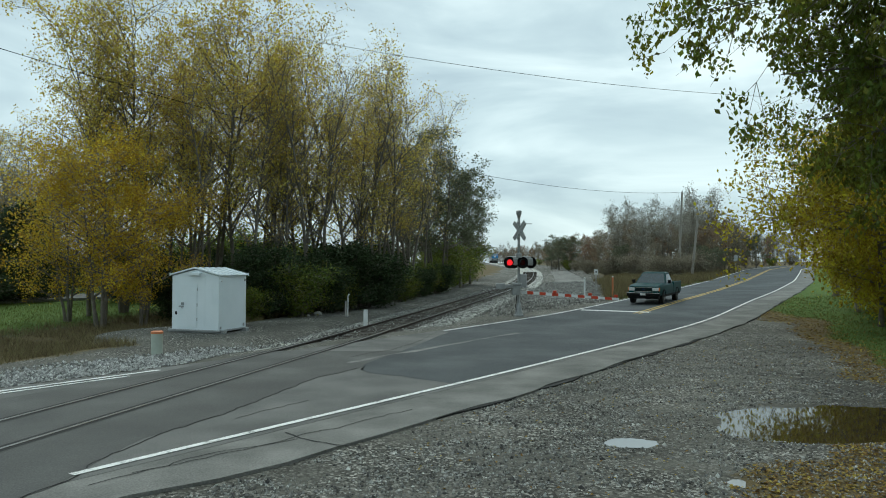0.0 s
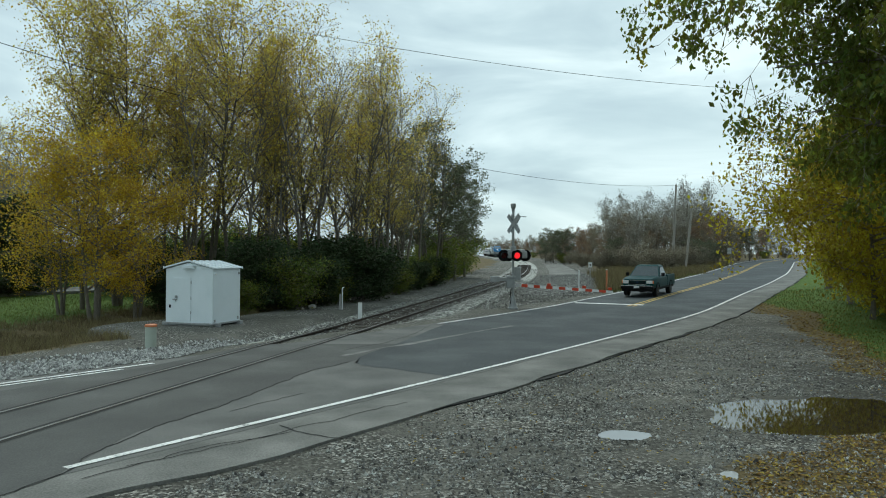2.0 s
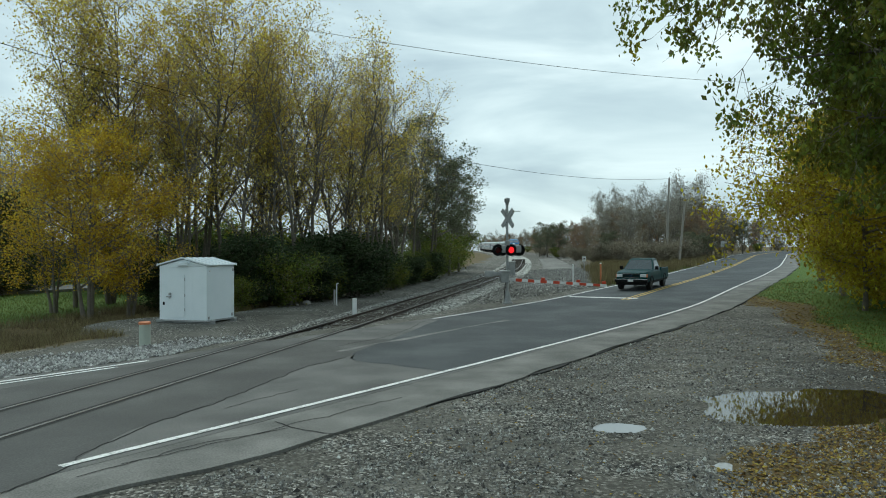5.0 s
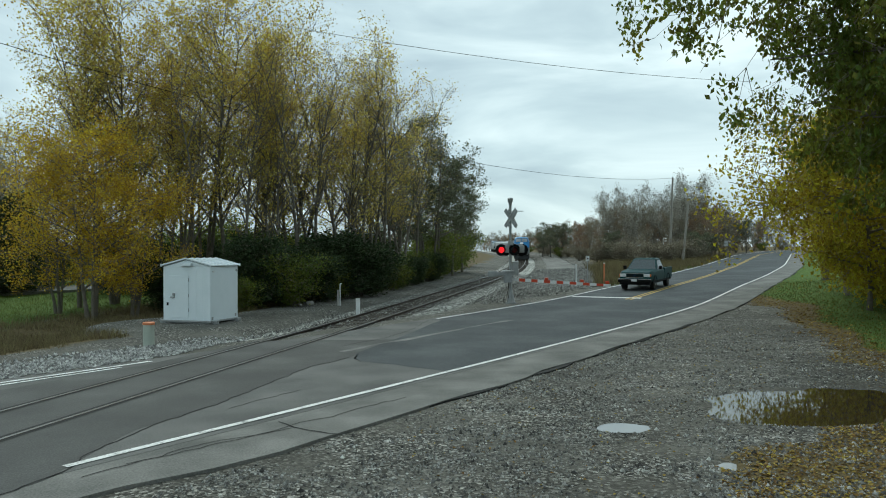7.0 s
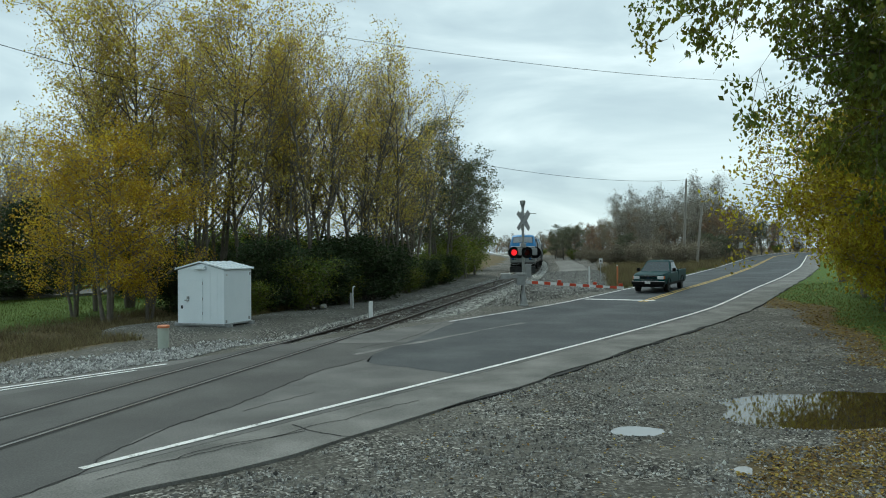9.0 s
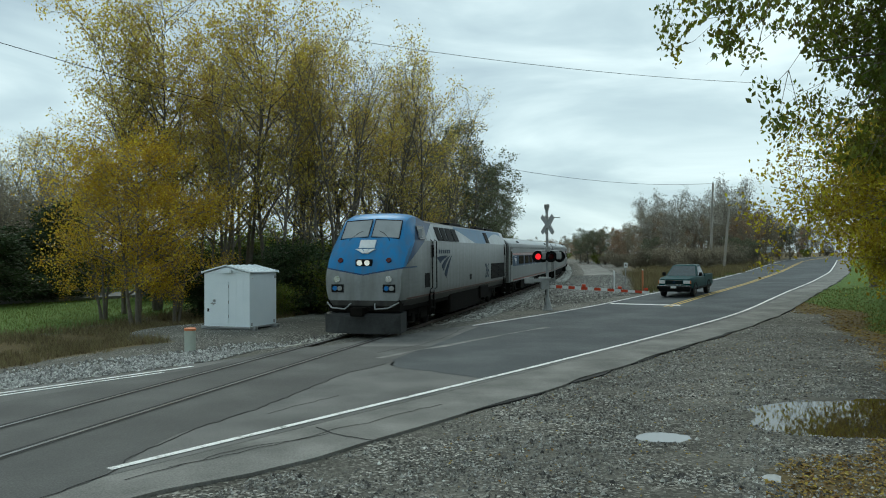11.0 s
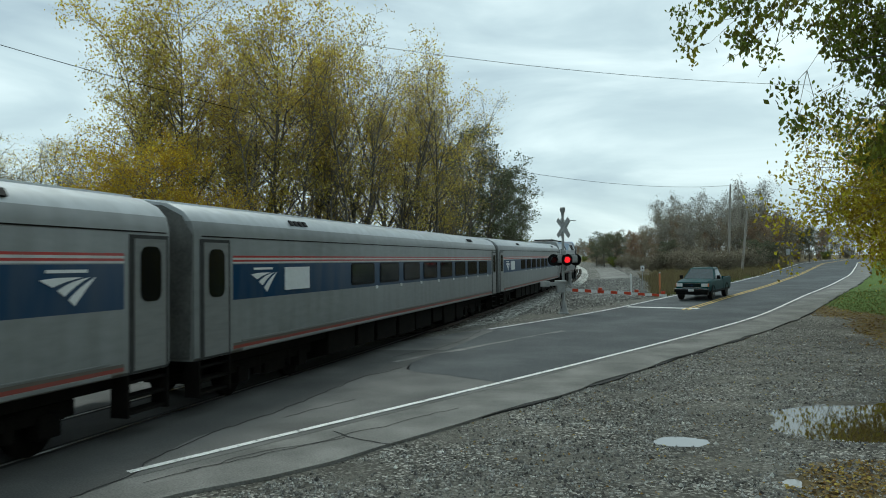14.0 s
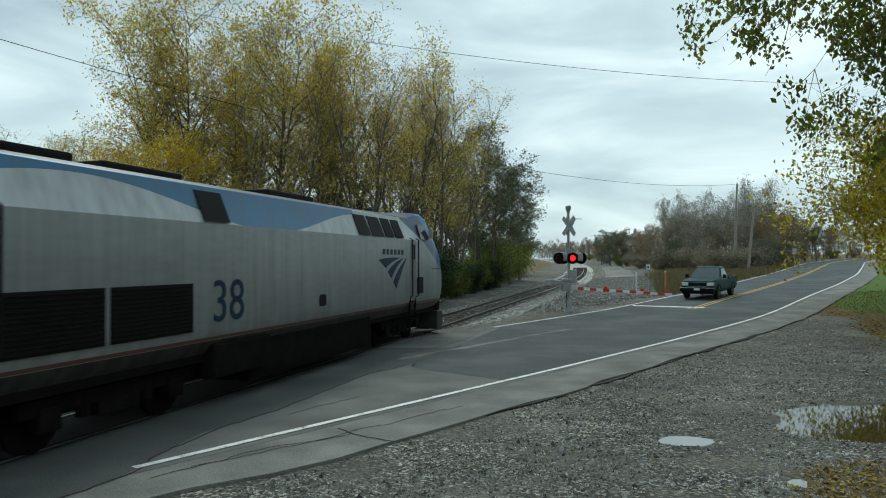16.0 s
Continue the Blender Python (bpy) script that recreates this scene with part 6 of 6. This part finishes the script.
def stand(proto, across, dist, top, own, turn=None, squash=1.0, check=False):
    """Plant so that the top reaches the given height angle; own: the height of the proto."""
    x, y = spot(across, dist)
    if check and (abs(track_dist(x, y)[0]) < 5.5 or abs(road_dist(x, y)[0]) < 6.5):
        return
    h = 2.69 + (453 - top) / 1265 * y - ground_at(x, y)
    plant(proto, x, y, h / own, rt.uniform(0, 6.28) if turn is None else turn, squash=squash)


tall = [tree("tall_tree", "tall slender tree with sparse olive-yellow autumn leaves", "tree", "bark", "leaf_olive", "grove behind the shed", seed=31 + k, height=17.0, spread=4.7, stems=1 + k % 3, start=0.26, limbs=40, rise=0.85, twig=3, leaves=9500, leaf=0.082, leaf_low=0.24, clump=1.25, thick=0.009, crown_shape="vase") for k in range(4)]
thin = [tree("bare_tree", "slender nearly leafless grey tree in the grove", "tree", "bark", "leaf_olive", "grove behind the shed", seed=51 + k, height=14.0, spread=2.6, stems=1 + k, start=0.25, limbs=24, rise=1.6, twig=3, leaves=1500, leaf=0.055, leaf_low=0.3, clump=1.3, thick=0.009) for k in range(2)]
gold = tree("yellow_tree", "broad tree with dense golden yellow leaves", "tree", "bark", "leaf_yellow", "", seed=71, height=9.0, spread=3.8, stems=3, start=0.16, limbs=33, rise=0.65, twig=4, leaves=17000, leaf=0.066, leaf_low=0.10, droop=0.06, clump=1.25)
grey = tree("grey_green_tree", "rounded grey-green tree at the end of the grove", "tree", "bark", "leaf_grey", "", seed=81, height=13.5, spread=3.7, stems=1, start=0.28, limbs=32, rise=0.8, twig=3, leaves=9500, leaf=0.10, leaf_low=0.25, clump=1.1)
cedar = tree("evergreen_shrub", "dark green evergreen shrub at the wood's edge", "shrub", "bark", "leaf_dark", "shrubs under the grove", seed=91, height=5.0, spread=2.0, stems=3, start=0.04, limbs=36, rise=0.7, twig=3, leaves=11000, leaf=0.10, leaf_low=0.0, clump=1.5)
shrub = tree("green_shrub", "olive green leafy shrub at the wood's edge", "shrub", "bark", "leaf_green", "shrubs under the grove", seed=92, height=3.2, spread=1.8, stems=4, start=0.05, limbs=28, rise=0.8, twig=3, leaves=7000, leaf=0.075, leaf_low=0.0, clump=1.4)
under = tree("understorey_tree", "dull brown-green tree inside the grove", "tree", "bark", "leaf_thicket", "grove behind the shed", seed=95, height=9.0, spread=2.8, stems=3, start=0.10, limbs=30, rise=1.1, twig=2, leaves=2600, leaf=0.075, leaf_low=0.0, clump=1.5)

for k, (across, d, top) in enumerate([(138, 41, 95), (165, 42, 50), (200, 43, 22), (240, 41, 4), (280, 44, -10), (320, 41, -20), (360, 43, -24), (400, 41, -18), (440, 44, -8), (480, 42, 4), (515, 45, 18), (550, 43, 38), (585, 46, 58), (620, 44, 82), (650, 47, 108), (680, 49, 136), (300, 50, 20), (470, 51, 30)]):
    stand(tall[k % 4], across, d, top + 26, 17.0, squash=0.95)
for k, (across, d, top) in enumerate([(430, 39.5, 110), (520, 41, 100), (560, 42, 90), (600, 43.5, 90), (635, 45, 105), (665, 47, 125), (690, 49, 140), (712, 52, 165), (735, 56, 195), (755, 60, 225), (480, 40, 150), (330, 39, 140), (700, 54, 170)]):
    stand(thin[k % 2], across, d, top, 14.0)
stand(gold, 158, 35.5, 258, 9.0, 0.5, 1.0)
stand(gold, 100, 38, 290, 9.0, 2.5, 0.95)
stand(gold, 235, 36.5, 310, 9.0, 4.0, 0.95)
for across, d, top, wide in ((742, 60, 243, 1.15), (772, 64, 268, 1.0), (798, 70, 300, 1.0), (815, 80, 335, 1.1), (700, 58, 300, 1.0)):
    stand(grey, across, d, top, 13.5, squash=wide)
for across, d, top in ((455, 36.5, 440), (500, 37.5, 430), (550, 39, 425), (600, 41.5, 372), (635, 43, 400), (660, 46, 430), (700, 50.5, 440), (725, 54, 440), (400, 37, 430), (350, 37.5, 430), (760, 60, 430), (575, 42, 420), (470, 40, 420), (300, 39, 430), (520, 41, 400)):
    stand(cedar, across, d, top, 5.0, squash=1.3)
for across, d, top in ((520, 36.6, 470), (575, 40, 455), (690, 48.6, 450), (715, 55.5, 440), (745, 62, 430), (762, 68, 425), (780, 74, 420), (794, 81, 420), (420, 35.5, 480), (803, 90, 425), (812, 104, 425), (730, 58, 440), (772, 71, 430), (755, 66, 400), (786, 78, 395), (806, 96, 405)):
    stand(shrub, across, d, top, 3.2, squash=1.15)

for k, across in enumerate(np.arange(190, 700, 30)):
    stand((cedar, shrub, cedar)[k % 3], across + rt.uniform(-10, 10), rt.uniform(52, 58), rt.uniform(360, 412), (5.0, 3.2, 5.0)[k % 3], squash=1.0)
# woods at the far left, beyond the side road
bare = [tree("bare_woodland_tree", "bare grey-brown tree in the distant wood", "tree", "bark", ("leaf_haze", "leaf_rust", "leaf_thicket")[k], "distant woods", seed=101 + k, height=12.0, spread=3.2, stems=2, start=0.08, limbs=22, rise=1.2, twig=2, leaves=(3800, 3400, 3400)[k], leaf=(0.10, 0.15, 0.13)[k], leaf_low=0.02, clump=1.7) for k in range(3)]
thicket = tree("thicket", "brown tangled thicket at the edge of the wood", "shrub", "bark", "leaf_thicket", "distant woods", seed=105, height=4.5, spread=2.6, stems=4, start=0.02, limbs=30, rise=0.9, twig=2, leaves=3600, leaf=0.12, leaf_low=0.0, clump=1.6)
dark = tree("conifer", "dark dense conifer at the lawn's edge", "tree", "bark", "leaf_dark", "", seed=111, height=10.0, spread=3.0, stems=1, start=0.05, limbs=46, rise=0.15, twig=3, leaves=14000, leaf=0.12, leaf_low=0.0, clump=1.5, crown_shape="cone")
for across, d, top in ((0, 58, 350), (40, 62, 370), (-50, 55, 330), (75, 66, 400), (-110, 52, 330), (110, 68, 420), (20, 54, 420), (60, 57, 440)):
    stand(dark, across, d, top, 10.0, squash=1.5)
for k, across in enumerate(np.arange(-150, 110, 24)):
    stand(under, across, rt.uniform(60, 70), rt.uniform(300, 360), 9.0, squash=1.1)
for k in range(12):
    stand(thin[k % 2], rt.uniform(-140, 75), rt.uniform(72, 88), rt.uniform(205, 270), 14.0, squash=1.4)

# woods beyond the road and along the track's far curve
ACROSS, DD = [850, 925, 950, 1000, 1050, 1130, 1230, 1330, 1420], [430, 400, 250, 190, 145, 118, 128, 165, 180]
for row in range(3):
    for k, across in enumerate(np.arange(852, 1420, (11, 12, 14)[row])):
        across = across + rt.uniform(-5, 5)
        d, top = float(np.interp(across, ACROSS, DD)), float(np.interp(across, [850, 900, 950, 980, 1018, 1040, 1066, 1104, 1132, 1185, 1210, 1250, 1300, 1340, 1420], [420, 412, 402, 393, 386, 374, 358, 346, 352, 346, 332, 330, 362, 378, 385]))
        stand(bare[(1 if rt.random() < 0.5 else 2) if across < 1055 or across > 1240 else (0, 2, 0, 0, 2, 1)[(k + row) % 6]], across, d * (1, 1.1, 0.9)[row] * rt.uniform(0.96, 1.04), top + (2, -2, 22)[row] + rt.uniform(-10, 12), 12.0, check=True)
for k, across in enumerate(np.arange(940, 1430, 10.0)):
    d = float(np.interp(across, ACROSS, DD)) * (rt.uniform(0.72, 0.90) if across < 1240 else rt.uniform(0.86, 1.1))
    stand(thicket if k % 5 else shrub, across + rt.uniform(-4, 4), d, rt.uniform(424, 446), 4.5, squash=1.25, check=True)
for k in range(24):
    y = rt.uniform(100, 280)
    x = min(float(np.interp(y, LINE_Y, LINE_X)) - rt.uniform(11, 32), y * 0.075 - 3.5)
    plant(bare[k % 3] if k % 2 else grey, x, y, rt.uniform(0.5, 0.8), rt.uniform(0, 6.28))
for x, y, sz in ((66, 108, 1.0), (70, 118, 1.1), (60, 95, 0.9), (80, 135, 1.1), (54, 84, 0.8), (82, 120, 1.1), (58, 80, 0.9), (95, 150, 1.3), (104, 170, 1.3)):
    plant(bare[1], x, y, sz, rt.uniform(0, 6.28))

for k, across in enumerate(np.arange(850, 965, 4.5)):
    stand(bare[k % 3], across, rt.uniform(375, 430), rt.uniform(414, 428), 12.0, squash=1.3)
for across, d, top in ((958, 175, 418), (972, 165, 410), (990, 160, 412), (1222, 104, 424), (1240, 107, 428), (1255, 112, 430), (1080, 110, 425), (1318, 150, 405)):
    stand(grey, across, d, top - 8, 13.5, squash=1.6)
# broad trees on the camera's side of the road: leaves hang into view
near_tree = tree("lawn_tree", "large tree with hanging green and yellow leaves", "tree", "bark", "leaf_green", "trees on the lawn", seed=121, height=15.0, spread=6.0, stems=1, start=0.31, limbs=100, rise=0.16, twig=3, leaves=80000, leaf=0.088, leaf_low=0.2, droop=0.22, clump=0.95, crown_shape="umbrella", hang=0.75)
plant(near_tree, 15.0, 16.0, 1.0, 2.4)
plant(near_tree, 17.4, 20.6, 0.92, 4.0)
yellow_lawn = tree("lawn_tree", "lawn tree with yellow-green autumn leaves", "tree", "bark", "leaf_lawn", "trees on the lawn", seed=123, height=9.5, spread=4.6, stems=1, start=0.10, limbs=44, rise=0.30, twig=4, leaves=36000, leaf=0.095, leaf_low=0.07, droop=0.2, clump=1.6, hang=0.5)
plant(yellow_lawn, 20.4, 30.4, 0.95, 1.2)
plant(yellow_lawn, 24.6, 33.8, 0.95, 4.4)
oak = tree("bare_oak", "dark bare oak with long level branches", "tree", "bark", "leaf_rust", "", seed=131, height=10.5, spread=7.5, stems=1, start=0.3, limbs=24, rise=0.22, twig=4, leaves=700, leaf=0.08, leaf_low=0.2, thick=0.02)
plant(oak, 27.6, 45.6, 0.95, 2.0)
# unseen trees added behind and beside the viewer, to darken the train's flank and reflections
for x, y, sz in ((24, 12, 1.2), (30, 2, 1.3), (27, -10, 1.2), (18, -22, 1.25), (6, -28, 1.3), (-8, -34, 1.2), (36, 20, 1.3), (40, -8, 1.4), (33, -20, 1.3), (12, -36, 1.4), (-22, -46, 1.3), (46, 8, 1.5), (38, 32, 1.2), (50, 24, 1.4)):
    plant(yellow_lawn if (x + y) % 3 else grey, x, y, sz, rt.uniform(0, 6.28))
# ---- grass, litter and small growth ----
def blades(name, spots, height, width, mat, label, seed, flat=0.0):
    r = np.random.RandomState(seed)
    k = len(spots)
    p = np.asarray(spots, float)
    a = r.uniform(0, 6.28, k)
    d = np.stack([np.cos(a), np.sin(a), 0 * a], 1)
    h = height * r.uniform(0.5, 1.3, (k, 1))
    lean = r.normal(0, 0.35 + flat, (k, 3)) * h
    lean[:, 2] = 0
    tri = np.stack([p - d * width, p + d * width, p + lean + np.concatenate([0 * h, 0 * h, h * (1 - flat)], 1)], 1)
    me = bpy.data.meshes.new(name)
    me.from_pydata(tri.reshape(-1, 3).tolist(), [], np.arange(3 * k).reshape(-1, 3).tolist())
    me.materials.append(MAT[mat])
    return tagged(new(name, me), label, "grass", kind="stuff")


def litter(name, spots, size, mat, label, seed):
    r = np.random.RandomState(seed)
    k = len(spots)
    p = np.asarray(spots, float)
    a = r.uniform(0, 6.28, k)
    s = size * r.uniform(0.6, 1.3, (k, 1))
    u = np.stack([np.cos(a), np.sin(a), r.normal(0, 0.25, k)], 1) * s
    w = np.stack([-np.sin(a), np.cos(a), r.normal(0, 0.25, k)], 1) * s * 0.65
    lift = np.array([0, 0, 1.0]) * s * 0.35
    quad = np.stack([p - u, p - w + lift, p + u, p + w + lift], 1)
    me = bpy.data.meshes.new(name)
    me.from_pydata(quad.reshape(-1, 3).tolist(), [], np.arange(4 * k).reshape(-1, 4).tolist())
    me.materials.append(MAT[mat])
    return tagged(new(name, me), label, "leaves", kind="stuff")


dry_spot = lambda x, y: puddle_dip(x, y) < 0.2
blades("grass", pick(30000, 10, 34, 14, 45, lambda x, y: (cover_at(lawn, x, y) > 0.4) & (cover_at(rd, x, y) > 5.5)), 0.09, 0.012, "grass", "short green lawn grass", 1)
blades("grass", pick(34000, -34, -8, 16, 56, lambda x, y: cover_at(lawn, x, y) > 0.4), 0.12, 0.014, "grass", "green grass on the far verge", 2)
blades("dry_grass", pick(30000, -28, -4, 8, 46, lambda x, y: (cover_at(verge, x, y) > 0.35) & (cover_at(rd, x, y) < -6.6) & (patchy(x, y, 4, 5) > rnd.uniform(-0.4, 0.5, len(x)))), 0.26, 0.012, "straw", "dry brown weeds on the verge", 3)
blades("dry_grass", pick(30000, 8, 52, 38, 112, lambda x, y: (cover_at(td, x, y) > 9) & (cover_at(rd, x, y) > -17) & (cover_at(rd, x, y) < -5.0)), 0.75, 0.02, "straw", "tall dry reddish grass by the wood", 4)
blades("grass", pick(9000, 14, 52, 44, 112, lambda x, y: (cover_at(rd, x, y) > -7.6) & (cover_at(rd, x, y) < -4.5)), 0.2, 0.02, "grass", "green verge beside the road", 5)
blades("grass", pick(5000, 3, 10, 5, 11, lambda x, y: (cover_at(bed, x, y) > 0.6) & (x > 3.6 + 0.35 * y)), 0.10, 0.008, "grass", "short grass under the leaves", 6)
litter("fallen_leaf", pick(16000, 2.5, 12, 4.5, 12.5, lambda x, y: (cover_at(bed, x, y) > 0.35) & dry_spot(x, y), 0.012), 0.030, "leaf_litter", "brown and yellow fallen leaves on the ground", 7)
litter("fallen_leaf", pick(7000, 9, 32, 13, 48, lambda x, y: (cover_at(rd, x, y) > 4.9) & ((cover_at(rim, x, y) > 0.3) | ((cover_at(lawn, x, y) > 0.3) & (rnd.rand(len(x)) < 0.2))), 0.012), 0.045, "leaf_litter", "brown fallen leaves along the lawn's edge", 8)
litter("fallen_leaf", pick(1800, 0, 14, 6, 26, lambda x, y: (cover_at(rd, x, y) > 5.2) & dry_spot(x, y), 0.01), 0.026, "leaf_litter", "scattered fallen leaves on gravel", 9)

# side road beyond the lawn
m = Mesh()
side_road = resample([(-70, 38), (-40, 43.0), (-28.0, 47.5), (-22, 55), (-17, 64), (-12, 80)], 1.0)
strip(m, side_road, -2.6, 2.6, 0.05, depth=0.2)
tagged(part("side_road", m, "shoulder"), "pale grey side road beyond the lawn", "road", kind="structure")

# ---- what moves ----
SPEED, NOSE = 28.65, 15.2428  # metres a second; place of the train's front on the line at 11.3 s


def ride(ob, offset, reach, flip):
    """Key a vehicle whose middle is offset metres behind the train's front, on bogies +-reach from it."""
    rows = []
    times = [0.25 * k for k in range(65)]
    for t in times:
        s = NOSE - SPEED * (t - 11.3) + offset
        a, b = track_at(s - reach)[0], track_at(s + reach)[0]
        c, d = (a + b) / 2, (a - b).normalized()
        if flip:
            d = -d
        side = Vector((0, 0, 1)).cross(d).normalized()
        up = d.cross(side)
        m = Matrix((d, side, up)).transposed().to_4x4()
        m.translation = c + Vector((0, 0, 0.014))
        rows.append((t, m))
    walk(ob, rows)


def motions():
    ride(lead_loco, 10.2, 6.55, False)
    rear_of = 20.24 + 0.88
    for k, c in enumerate(coaches):
        ride(c, rear_of + 26.0 * k + 12.7, 9.2, False)
    ride(rear_loco, rear_of + 104.0 - 0.6 + 0.88 + 10.05, 6.55, True)
    rows, left = [(0.0, LEFT_LENS)], True
    for k in range(29):
        t = 0.54 + 0.546 * k
        a, b = (LEFT_LENS, RIGHT_LENS) if left else (RIGHT_LENS, LEFT_LENS)
        rows += [(t - 0.034, a), (t, b)]
        left = not left
    rows.append((16.0, LEFT_LENS if left else RIGHT_LENS))
    walk(lit, [r for r in rows if r[0] <= 16.0])


motions()
